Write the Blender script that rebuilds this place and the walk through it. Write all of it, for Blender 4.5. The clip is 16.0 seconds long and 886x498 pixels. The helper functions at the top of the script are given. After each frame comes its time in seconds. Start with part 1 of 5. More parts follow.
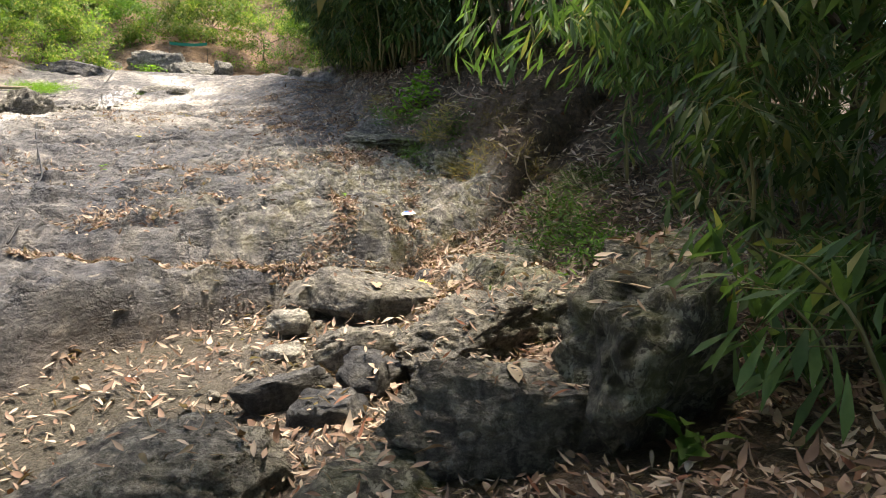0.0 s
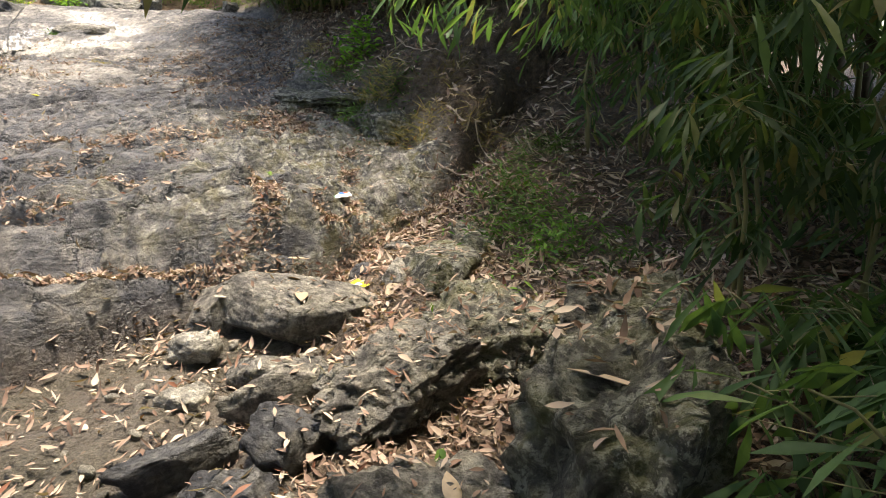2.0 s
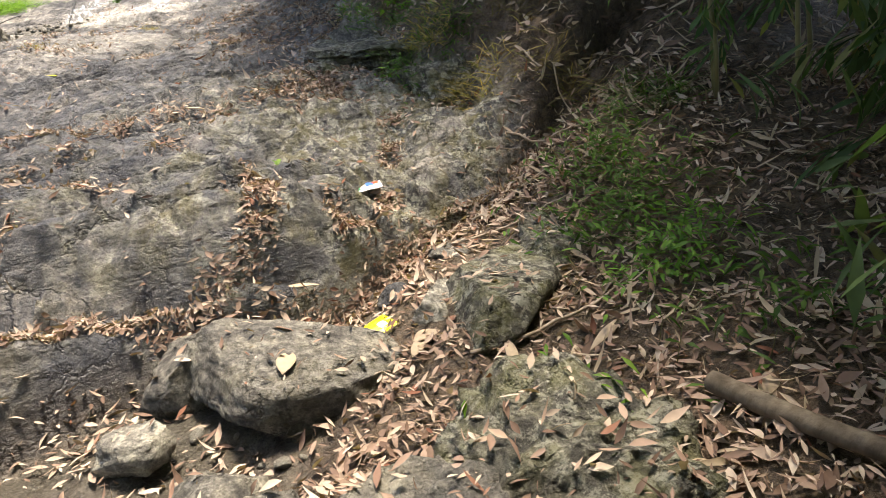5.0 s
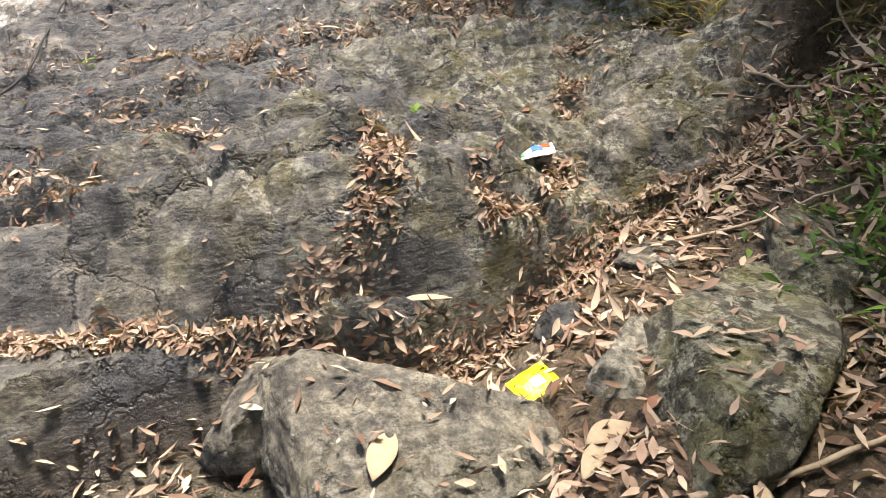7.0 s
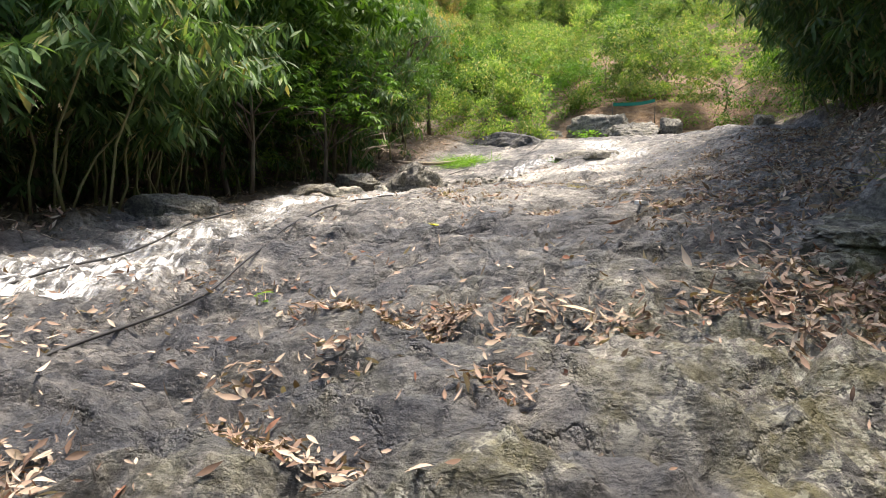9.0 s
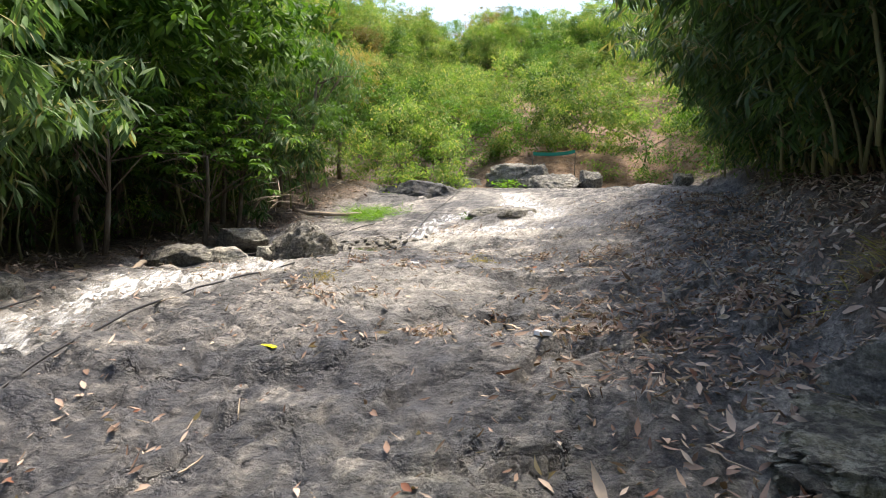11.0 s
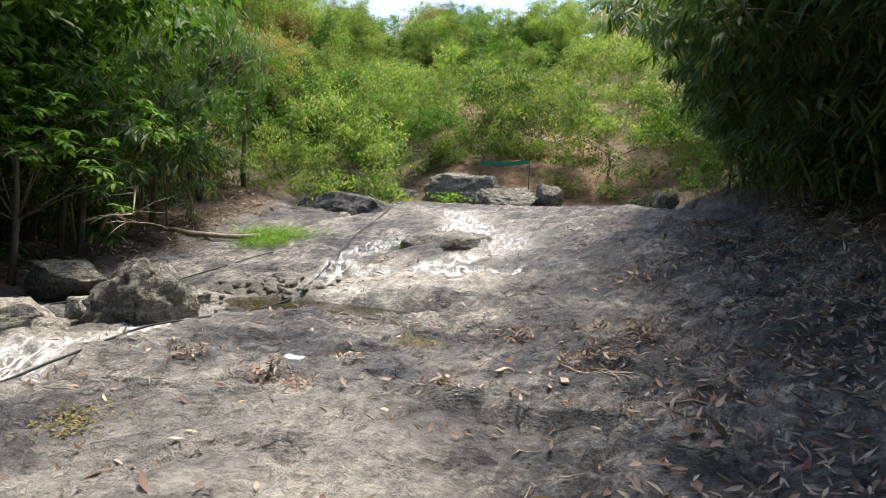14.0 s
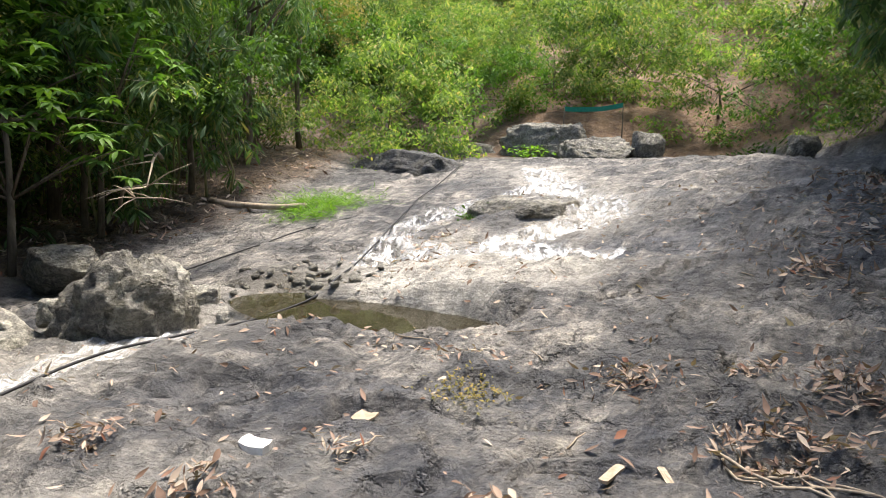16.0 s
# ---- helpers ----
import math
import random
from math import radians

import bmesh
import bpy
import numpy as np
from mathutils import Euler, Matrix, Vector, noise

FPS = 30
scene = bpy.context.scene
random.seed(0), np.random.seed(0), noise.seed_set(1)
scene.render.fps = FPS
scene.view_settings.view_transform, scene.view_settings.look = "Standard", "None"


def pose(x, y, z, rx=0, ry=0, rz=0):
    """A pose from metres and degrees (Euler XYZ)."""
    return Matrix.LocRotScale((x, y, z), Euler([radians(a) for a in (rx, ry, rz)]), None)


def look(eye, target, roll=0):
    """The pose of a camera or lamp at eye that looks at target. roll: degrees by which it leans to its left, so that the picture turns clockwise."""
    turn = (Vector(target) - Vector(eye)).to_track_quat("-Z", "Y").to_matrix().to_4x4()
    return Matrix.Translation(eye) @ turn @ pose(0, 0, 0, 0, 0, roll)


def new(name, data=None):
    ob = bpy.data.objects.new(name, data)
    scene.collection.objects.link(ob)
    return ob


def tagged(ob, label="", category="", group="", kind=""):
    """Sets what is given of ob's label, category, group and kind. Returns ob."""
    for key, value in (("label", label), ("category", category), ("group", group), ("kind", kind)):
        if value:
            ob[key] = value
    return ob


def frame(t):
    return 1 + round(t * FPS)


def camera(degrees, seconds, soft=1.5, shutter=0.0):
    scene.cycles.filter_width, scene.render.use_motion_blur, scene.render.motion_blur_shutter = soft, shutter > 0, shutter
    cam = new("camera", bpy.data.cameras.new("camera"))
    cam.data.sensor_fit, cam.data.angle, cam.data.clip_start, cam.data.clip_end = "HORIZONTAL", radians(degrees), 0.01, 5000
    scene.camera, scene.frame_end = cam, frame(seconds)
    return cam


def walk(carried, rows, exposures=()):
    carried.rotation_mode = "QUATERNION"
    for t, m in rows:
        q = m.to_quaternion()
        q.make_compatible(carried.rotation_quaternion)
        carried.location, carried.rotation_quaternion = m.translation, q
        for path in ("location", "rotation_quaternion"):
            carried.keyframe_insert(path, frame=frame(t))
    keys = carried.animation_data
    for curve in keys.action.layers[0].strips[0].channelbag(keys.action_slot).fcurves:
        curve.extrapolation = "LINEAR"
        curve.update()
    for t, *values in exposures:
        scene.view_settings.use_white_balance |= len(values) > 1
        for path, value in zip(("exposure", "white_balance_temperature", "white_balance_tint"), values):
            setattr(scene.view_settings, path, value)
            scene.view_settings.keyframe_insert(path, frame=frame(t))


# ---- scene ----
S = 1.4
PATH = [
    (0, (0.113, -0.223, 1.309), (0.031, 1.729, 0.882), 3.3),
    (0.5, (0.361, 0.074, 1.365), (0.321, 2.01, 0.866), 2.1),
    (1, (0.34, 0.197, 1.466), (0.288, 2.122, 0.927), 2.0),
    (1.5, (0.197, 0.326, 1.523), (0.202, 2.239, 0.941), 3.0),
    (2, (0.192, 0.432, 1.552), (0.253, 2.333, 0.934), 3.3),
    (2.5, (0.261, 0.614, 1.529), (0.294, 2.49, 0.836), 2.2),
    (3, (0.226, 0.782, 1.537), (0.242, 2.614, 0.736), 1.6),
    (3.2, (0.207, 0.872, 1.536), (0.209, 2.702, 0.728), 1.7),
    (5.3, (0.428, 1.908, 1.468), (0.076, 3.713, 0.681), -4.1),
    (5.5, (0.393, 2.024, 1.448), (-0.053, 3.813, 0.675), -4.5),
    (6, (0.328, 2.357, 1.459), (-0.382, 4.074, 0.718), -5.2),
    (6.5, (0.251, 2.554, 1.398), (-0.476, 4.204, 0.533), -5.2),
    (7, (0.166, 2.743, 1.364), (-0.56, 4.318, 0.368), -5.8),
    (7.5, (0.143, 3.053, 1.266), (-0.664, 4.61, 0.303), -5.9),
    (7.7, (0.105, 3.149, 1.277), (-0.794, 4.692, 0.376), -6.0),
    (8, (-0.096, 3.377, 1.21), (-1.135, 4.955, 0.554), -3.9),
    (8.5, (-0.399, 3.706, 1.219), (-1.707, 5.176, 0.858), -1.9),
    (9, (-0.656, 3.979, 1.235), (-2.03, 5.408, 0.971), -0.1),
    (9.5, (-0.809, 4.163, 1.375), (-2.167, 5.612, 1.142), 0.4),
    (10, (-0.904, 4.419, 1.363), (-2.17, 5.958, 1.187), -0.3),
    (10.2, (-0.93, 4.543, 1.396), (-2.141, 6.129, 1.258), 0.2),
    (12.3, (-1.856, 6.198, 1.827), (-3.101, 7.745, 1.591), 2.6),
    (12.5, (-1.983, 6.308, 1.789), (-3.237, 7.845, 1.533), 2.0),
    (13, (-2.287, 6.59, 1.792), (-3.521, 8.135, 1.492), -1.5),
    (13.5, (-2.57, 7.12, 1.803), (-3.736, 8.741, 1.69), 2.7),
    (14, (-2.761, 7.508, 1.839), (-3.809, 9.206, 1.707), 2.8),
    (14.5, (-2.942, 7.886, 1.871), (-3.854, 9.658, 1.706), 1.8),
    (15, (-3.123, 8.27, 1.896), (-4.124, 9.99, 1.704), 1.0),
    (15.5, (-3.366, 8.608, 1.894), (-4.55, 10.202, 1.65), 1.3),
    (16, (-3.528, 8.887, 1.909), (-4.777, 10.423, 1.624), 0.8),
]
cam = camera(69.8, 16.0, soft=0.7)
walk(cam, [(t, look([S * a for a in e], [S * a for a in g], r)) for t, e, g, r in PATH],
     [(0, 2.0, 7700, 12), (8, 1.95, 7400, 12), (10, 1.75, 7250, 12), (12.5, 1.65, 7100, 12), (14, 1.42, 7000, 11), (16, 1.68, 7000, 11)])

# ---- daylight ----
SUN_EL, SUN_AZ = 74.0, 5.0      # height of the sun; its bearing, clockwise from +y
world = bpy.data.worlds.new("sky")
scene.world = world
world.use_nodes = True
wt = world.node_tree
sky = wt.nodes.new("ShaderNodeTexSky")
sky.sky_type, sky.sun_disc = "NISHITA", False
sky.sun_elevation, sky.sun_rotation = radians(SUN_EL), radians(SUN_AZ)
sky.dust_density = 2.0
wt.links.new(sky.outputs[0], wt.nodes["Background"].inputs[0])
wt.nodes["Background"].inputs[1].default_value = 0.135
sun = new("sun", bpy.data.lights.new("sun", "SUN"))
sun.data.energy, sun.data.angle, sun.data.color = 2.9, radians(12.0), (1.0, 0.95, 0.86)
_d = Vector((math.sin(radians(SUN_AZ)) * math.cos(radians(SUN_EL)), math.cos(radians(SUN_AZ)) * math.cos(radians(SUN_EL)), math.sin(radians(SUN_EL))))
sun.matrix_world = look(_d * 60, (0, 0, 0))


# ---- materials ----
class Mat:
    """A small builder for node materials."""
    def __init__(self, name, rough=0.8, spec=0.3):
        self.m = bpy.data.materials.new(name)
        self.m.use_nodes = True
        self.t = self.m.node_tree
        self.b = self.t.nodes["Principled BSDF"]
        self.b.inputs["Roughness"].default_value = rough
        self.b.inputs["Specular IOR Level"].default_value = spec
        self.co = self.n("ShaderNodeTexCoord").outputs["Object"]

    def n(self, kind, **sets):
        node = self.t.nodes.new(kind)
        for k, v in sets.items():
            node.inputs[k].default_value = v
        return node

    def link(self, a, b):
        self.t.links.new(a, b)

    def geo(self):
        return self.n("ShaderNodeNewGeometry")

    def strata(self, scale, detail, rough, stretch, turn):
        """Noise drawn out along a turned direction."""
        node = self.n("ShaderNodeTexNoise", Scale=scale, Detail=detail, Roughness=rough)
        mp = self.n("ShaderNodeMapping")
        mp.vector_type = "TEXTURE"
        mp.inputs["Scale"].default_value = tuple(1 / a for a in stretch)
        mp.inputs["Rotation"].default_value = (0, 0, turn)
        self.link(self.co, mp.inputs[0])
        self.link(mp.outputs[0], node.inputs["Vector"])
        return node.outputs["Fac"]

    def cracks(self, scale, width):
        """1 on thin broken cracks, 0 elsewhere."""
        warp = self.n("ShaderNodeTexNoise", Scale=scale * 1.7, Detail=5, Roughness=0.65)
        self.link(self.co, warp.inputs["Vector"])
        bent = self.n("ShaderNodeVectorMath")
        bent.operation = "MULTIPLY_ADD"
        self.link(warp.outputs["Color"], bent.inputs[0])
        bent.inputs[1].default_value = (0.9 / scale,) * 3
        self.link(self.co, bent.inputs[2])
        vor = self.n("ShaderNodeTexVoronoi", Scale=scale)
        vor.feature = "DISTANCE_TO_EDGE"
        self.link(bent.outputs[0], vor.inputs["Vector"])
        line = self.ramp(vor.outputs["Distance"], [(0.0, (1, 1, 1)), (width, (0, 0, 0))])
        return self.maths("MULTIPLY", line, self.ramp(self.noise(scale * 0.8, 3), [(0.42, (0, 0, 0)), (0.56, (1, 1, 1))]))

    def noise(self, scale, detail=4, rough=0.6, stretch=None, turn=0.0):
        node = self.n("ShaderNodeTexNoise", Scale=scale, Detail=detail, Roughness=rough)
        src = self.co
        if stretch:
            mp = self.n("ShaderNodeMapping")
            mp.inputs["Scale"].default_value = stretch
            mp.inputs["Rotation"].default_value = (0, 0, turn)
            self.link(src, mp.inputs[0])
            src = mp.outputs[0]
        self.link(src, node.inputs["Vector"])
        return node.outputs["Fac"]

    def ramp(self, fac, stops):
        node = self.n("ShaderNodeValToRGB")
        e = node.color_ramp.elements
        while len(e) < len(stops):
            e.new(0.5)
        for k, (p, c) in enumerate(stops):
            e[k].position = p
            e[k].color = (*c, 1) if len(c) == 3 else c
        self.link(fac, node.inputs[0])
        return node.outputs[0]

    def grey(self, fac, lo, hi):
        node = self.n("ShaderNodeMapRange")
        node.inputs[1].default_value, node.inputs[2].default_value = lo, hi
        self.link(fac, node.inputs[0])
        return node.outputs[0]

    def mix(self, fac, a, b, mode="MIX"):
        node = self.n("ShaderNodeMix")
        node.data_type, node.blend_type = "RGBA", mode
        for sock, v in ((node.inputs[0], fac), (node.inputs[6], a), (node.inputs[7], b)):
            if isinstance(v, (int, float)):
                sock.default_value = v
            elif isinstance(v, tuple):
                sock.default_value = (*v, 1)
            else:
                self.link(v, sock)
        return node.outputs[2]

    def maths(self, op, a, b):
        node = self.n("ShaderNodeMath")
        node.operation = op
        for k, v in enumerate((a, b)):
            if isinstance(v, (int, float)):
                node.inputs[k].default_value = v
            else:
                self.link(v, node.inputs[k])
        return node.outputs[0]

    def attr(self, name):
        node = self.n("ShaderNodeAttribute")
        node.attribute_name = name
        return node.outputs["Fac"]

    def bump(self, fac, strength, dist=0.02, after=None):
        node = self.n("ShaderNodeBump", Strength=strength, Distance=dist)
        self.link(fac, node.inputs["Height"])
        if after:
            self.link(after, node.inputs["Normal"])
        self.link(node.outputs[0], self.b.inputs["Normal"])
        return node.outputs[0]

    def colour(self, c):
        if isinstance(c, tuple):
            self.b.inputs["Base Color"].default_value = (*c, 1)
        else:
            self.link(c, self.b.inputs["Base Color"])

    def rough(self, c):
        self.link(c, self.b.inputs["Roughness"])


FLOW = 0.594      # the stream runs this far (radians) left of +y


def rock_material(name, dark, mid, light, lichen, moss, ground=False, grown=0.8):
    m = Mat(name, 0.7, 0.45)
    big = m.noise(0.9, 5, 0.65)
    band = m.noise(1.5 if ground else 2.6, 8, 0.68, (1.9, 0.9, 1.5) if ground else None, -FLOW)
    fine = m.noise(28, 6, 0.7)
    speck = m.noise(75, 3, 0.6)
    col = m.ramp(band, [(0.40, dark), (0.50, mid), (0.60, light)])
    col = m.mix(m.grey(big, 0.45, 0.60), col, m.mix(0.65, col, light))
    col = m.mix(m.maths("MULTIPLY", m.grey(m.noise(0.7, 6, 0.6, (1.0, 1.3, 1.0)), 0.48, 0.56), 0.8), col, m.mix(0.85, col, dark))
    grain = m.noise(7, 8, 0.66, (1.5, 0.9, 1.2) if ground else None, -FLOW)
    col = m.mix(0.42, col, m.ramp(grain, [(0.38, (0.30, 0.31, 0.34)), (0.5, (0.95, 0.95, 0.95)), (0.62, (1.7, 1.66, 1.56))]), "MULTIPLY")
    col = m.mix(0.5, col, m.ramp(fine, [(0.37, (0.30, 0.30, 0.31)), (0.52, (1.0, 1.0, 1.0)), (0.66, (1.75, 1.70, 1.60))]), "MULTIPLY")
    col = m.mix(0.35, col, m.ramp(speck, [(0.38, (0.45, 0.45, 0.46)), (0.62, (1.55, 1.52, 1.46))]), "MULTIPLY")
    layer = m.strata(2.2, 8, 0.62, (0.7, 2.2, 3.0), FLOW) if ground else m.strata(4.0, 9, 0.72, (0.9, 0.9, 4.5), 0.0)
    col = m.mix(0.5, col, m.ramp(layer, [(0.38, (0.34, 0.34, 0.37)), (0.50, (1.0, 1.0, 1.0)), (0.63, (1.5, 1.46, 1.38))]), "MULTIPLY")
    crack = m.maths("MAXIMUM", m.cracks(1.6, 0.035), m.maths("MULTIPLY", m.cracks(5.0, 0.04), 0.35))
    # cracks get darker colour too, painting in the shade of their recesses
    col = m.mix(m.maths("MULTIPLY", crack, 0.75), col, tuple(c * 0.35 for c in dark))
    streak = m.ramp(m.noise(3.2, 7, 0.72, (3.0, 0.75, 2.0) if ground else (1.2, 1.0, 2.0), -FLOW), [(0.55, (0, 0, 0)), (0.60, (1, 1, 1))])
    col = m.mix(m.maths("MULTIPLY", streak, 0.6), col, tuple(c * 0.7 for c in dark))
    spots = m.ramp(m.noise(14, 7, 0.78), [(0.50, (0, 0, 0)), (0.55, (1, 1, 1))])
    zone = m.ramp(m.noise(1.8, 4), [(0.36, (0, 0, 0)), (0.54, (1, 1, 1))])
    lich = m.maths("MULTIPLY", spots, zone)
    mossf = m.maths("MULTIPLY", m.ramp(m.noise(5, 6, 0.7), [(0.44, (0, 0, 0)), (0.58, (1, 1, 1))]), zone)
    if ground:
        lich = m.maths("MULTIPLY", lich, m.attr("moss"))
        mossf = m.maths("MULTIPLY", mossf, m.attr("moss"))
    col = m.mix(m.maths("MULTIPLY", lich, grown), col, lichen)
    col = m.mix(m.maths("MULTIPLY", mossf, grown * 0.9), col, moss)
    if ground:
        pale = m.maths("MULTIPLY", m.attr("pale"), m.ramp(m.noise(2.2, 6, 0.7, (2.2, 0.9, 1), -FLOW), [(0.30, (0.15,) * 3), (0.60, (1, 1, 1))]))
        col = m.mix(pale, col, m.ramp(fine, [(0.3, (0.40, 0.37, 0.32)), (0.7, (0.68, 0.65, 0.59))]))
        wet = m.maths("MULTIPLY", m.attr("wet"), m.ramp(m.noise(1.8, 5, 0.7, (2.0, 0.8, 1), -FLOW), [(0.38, (0, 0, 0)), (0.55, (1, 1, 1))]))
        col = m.mix(m.maths("MULTIPLY", wet, 0.7), col, (0.055, 0.06, 0.075))
        earth = m.ramp(m.noise(9, 6, 0.75), [(0.36, (0.03, 0.02, 0.013)), (0.5, (0.085, 0.056, 0.035)), (0.64, (0.17, 0.115, 0.072))])
        earth = m.mix(m.grey(speck, 0.5, 0.72), earth, (0.20, 0.15, 0.105))
        earth = m.mix(m.attr("clay"), earth, m.ramp(m.noise(3, 7, 0.7), [(0.36, (0.10, 0.05, 0.026)), (0.62, (0.27, 0.16, 0.085))]))
        col = m.mix(m.attr("soil"), col, earth)
        sand = m.mix(m.grey(speck, 0.4, 0.65), (0.05, 0.044, 0.033), (0.145, 0.13, 0.10))
        col = m.mix(m.attr("sand"), col, sand)
        r = m.maths("SUBTRACT", m.grey(fine, 0.25, 0.75), m.maths("MULTIPLY", wet, 0.30))
        r.node.inputs[0].links[0].from_node.inputs[3].default_value, r.node.inputs[0].links[0].from_node.inputs[4].default_value = 0.48, 0.78
        m.rough(r)
    m.colour(col)
    first = m.bump(m.noise(4, 10, 0.72, (1.6, 0.8, 1.2) if ground else None, -FLOW), 1.0, 0.14 if ground else 0.10)
    second = m.bump(m.ramp(streak, [(0.0, (1, 1, 1)), (1.0, (0, 0, 0))]), 0.7, 0.03, first)
    third = m.bump(layer, 1.0, 0.08 if ground else 0.06, second)
    fourth = m.bump(m.ramp(crack, [(0.0, (1, 1, 1)), (1.0, (0, 0, 0))]), 0.8, 0.03, third)
    m.bump(m.maths("ADD", fine, m.maths("MULTIPLY", speck, 0.4)), 0.6, 0.015, fourth)
    return m.m


ground_mat = rock_material("stream_rock", (0.06, 0.063, 0.072), (0.165, 0.16, 0.157), (0.33, 0.31, 0.285), (0.48, 0.48, 0.40), (0.13, 0.115, 0.035), True, 1.0)
boulder_mat = rock_material("grey_boulder", (0.095, 0.09, 0.083), (0.21, 0.20, 0.178), (0.34, 0.32, 0.28), (0.40, 0.40, 0.36), (0.12, 0.11, 0.05), grown=0.35)
lichen_mat = rock_material("lichen_boulder", (0.06, 0.058, 0.048), (0.135, 0.13, 0.108), (0.26, 0.25, 0.21), (0.46, 0.46, 0.38), (0.13, 0.13, 0.04), grown=0.7)
dark_mat = rock_material("slate_stone", (0.035, 0.038, 0.046), (0.08, 0.084, 0.095), (0.15, 0.155, 0.165), (0.2, 0.2, 0.19), (0.10, 0.085, 0.04), grown=0.3)
pale_mat = rock_material("pale_stone", (0.25, 0.24, 0.21), (0.38, 0.365, 0.325), (0.55, 0.53, 0.48), (0.6, 0.58, 0.52), (0.2, 0.19, 0.11), grown=0.3)


def leaf_material(name, stops, rough=0.5, through_light=0.35, vary=(0.55, 1.5)):
    m = Mat(name, rough + 0.12, 0.22)
    g = m.geo()
    info = m.n("ShaderNodeObjectInfo")
    col = m.ramp(g.outputs["Random Per Island"], stops)
    hsv = m.n("ShaderNodeHueSaturation")
    m.link(m.grey(info.outputs["Random"], 0.0, 1.0), hsv.inputs["Value"])
    mr = hsv.inputs["Value"].links[0].from_node
    mr.inputs[3].default_value, mr.inputs[4].default_value = vary
    m.link(col, hsv.inputs["Color"])
    out = m.mix(0.35, hsv.outputs[0], m.ramp(m.noise(22, 3), [(0.3, (0.6, 0.6, 0.55)), (0.7, (1.25, 1.2, 1.1))]), "MULTIPLY")
    m.colour(out)
    if through_light:
        tr = m.n("ShaderNodeBsdfTranslucent")
        m.link(m.mix(1.0, out, (1.5, 1.6, 0.7), "MULTIPLY"), tr.inputs[0])
        ms = m.n("ShaderNodeMixShader")
        ms.inputs[0].default_value = through_light
        m.link(m.b.outputs[0], ms.inputs[1])
        m.link(tr.outputs[0], ms.inputs[2])
        m.link(ms.outputs[0], m.t.nodes["Material Output"].inputs[0])
    return m.m


bamboo_mat = leaf_material("bamboo_leaf", [(0.0, (0.04, 0.08, 0.036)), (0.5, (0.066, 0.125, 0.052)), (0.88, (0.105, 0.175, 0.065)), (0.98, (0.24, 0.21, 0.10))], 0.42)
broad_mat = leaf_material("broad_leaf", [(0.0, (0.035, 0.085, 0.016)), (0.5, (0.06, 0.135, 0.024)), (0.9, (0.10, 0.19, 0.035))], 0.45)
far_mat = leaf_material("woodland_leaf", [(0.0, (0.06, 0.115, 0.028)), (0.5, (0.115, 0.19, 0.05)), (0.82, (0.19, 0.26, 0.08)), (0.97, (0.30, 0.26, 0.13))], 0.55, 0.45)
tan_mat = leaf_material("tan_foliage", [(0.0, (0.13, 0.13, 0.05)), (0.5, (0.22, 0.19, 0.08)), (0.9, (0.30, 0.22, 0.09))], 0.6)
bright_mat = leaf_material("bright_leaf", [(0.0, (0.08, 0.19, 0.02)), (0.5, (0.13, 0.28, 0.03)), (0.9, (0.2, 0.36, 0.05))], 0.45)
litter_mat = leaf_material("dead_leaf", [(0.0, (0.14, 0.09, 0.07)), (0.3, (0.30, 0.205, 0.165)), (0.6, (0.47, 0.355, 0.29)), (0.88, (0.62, 0.525, 0.44)), (0.98, (0.24, 0.11, 0.075))], 0.75, 0.1, (0.72, 0.98))
big_leaf_mat = leaf_material("papery_leaf", [(0.0, (0.36, 0.28, 0.20)), (1.0, (0.45, 0.37, 0.28))], 0.7, 0.1, (0.9, 1.15))


def plain_material(name, a, b, scale, rough=0.7, bump=0.4, stretch=None):
    m = Mat(name, rough, 0.3)
    f = m.noise(scale, 5, 0.65, stretch)
    m.colour(m.ramp(f, [(0.3, a), (0.7, b)]))
    m.bump(f, bump, 0.01)
    return m.m


bark_mat = plain_material("bark", (0.06, 0.045, 0.03), (0.19, 0.155, 0.115), 14, 0.85, 0.8, (1, 1, 0.25))
twig_mat = plain_material("dry_twig", (0.22, 0.17, 0.12), (0.42, 0.35, 0.27), 20, 0.8, 0.4, (1, 1, 0.3))
culm_mat = plain_material("bamboo_culm", (0.10, 0.10, 0.045), (0.24, 0.22, 0.10), 8, 0.5, 0.2, (1, 1, 0.2))
hose_mat = plain_material("black_hose", (0.012, 0.012, 0.013), (0.03, 0.03, 0.032), 30, 0.5, 0.2)
white_mat = plain_material("white_scrap", (0.6, 0.6, 0.58), (0.8, 0.8, 0.79), 30, 0.6)
yellow_mat = plain_material("yellow_foil", (0.62, 0.60, 0.01), (0.80, 0.78, 0.03), 12, 0.3, 0.5)
blue_mat = plain_material("blue_print", (0.03, 0.12, 0.45), (0.06, 0.2, 0.6), 12, 0.35)
red_mat = plain_material("red_print", (0.5, 0.04, 0.02), (0.7, 0.15, 0.04), 12, 0.35)
green_print_mat = plain_material("green_print", (0.05, 0.3, 0.14), (0.1, 0.42, 0.2), 12, 0.35)
net_mat = plain_material("green_net", (0.0, 0.12, 0.08), (0.01, 0.2, 0.13), 20, 0.6)


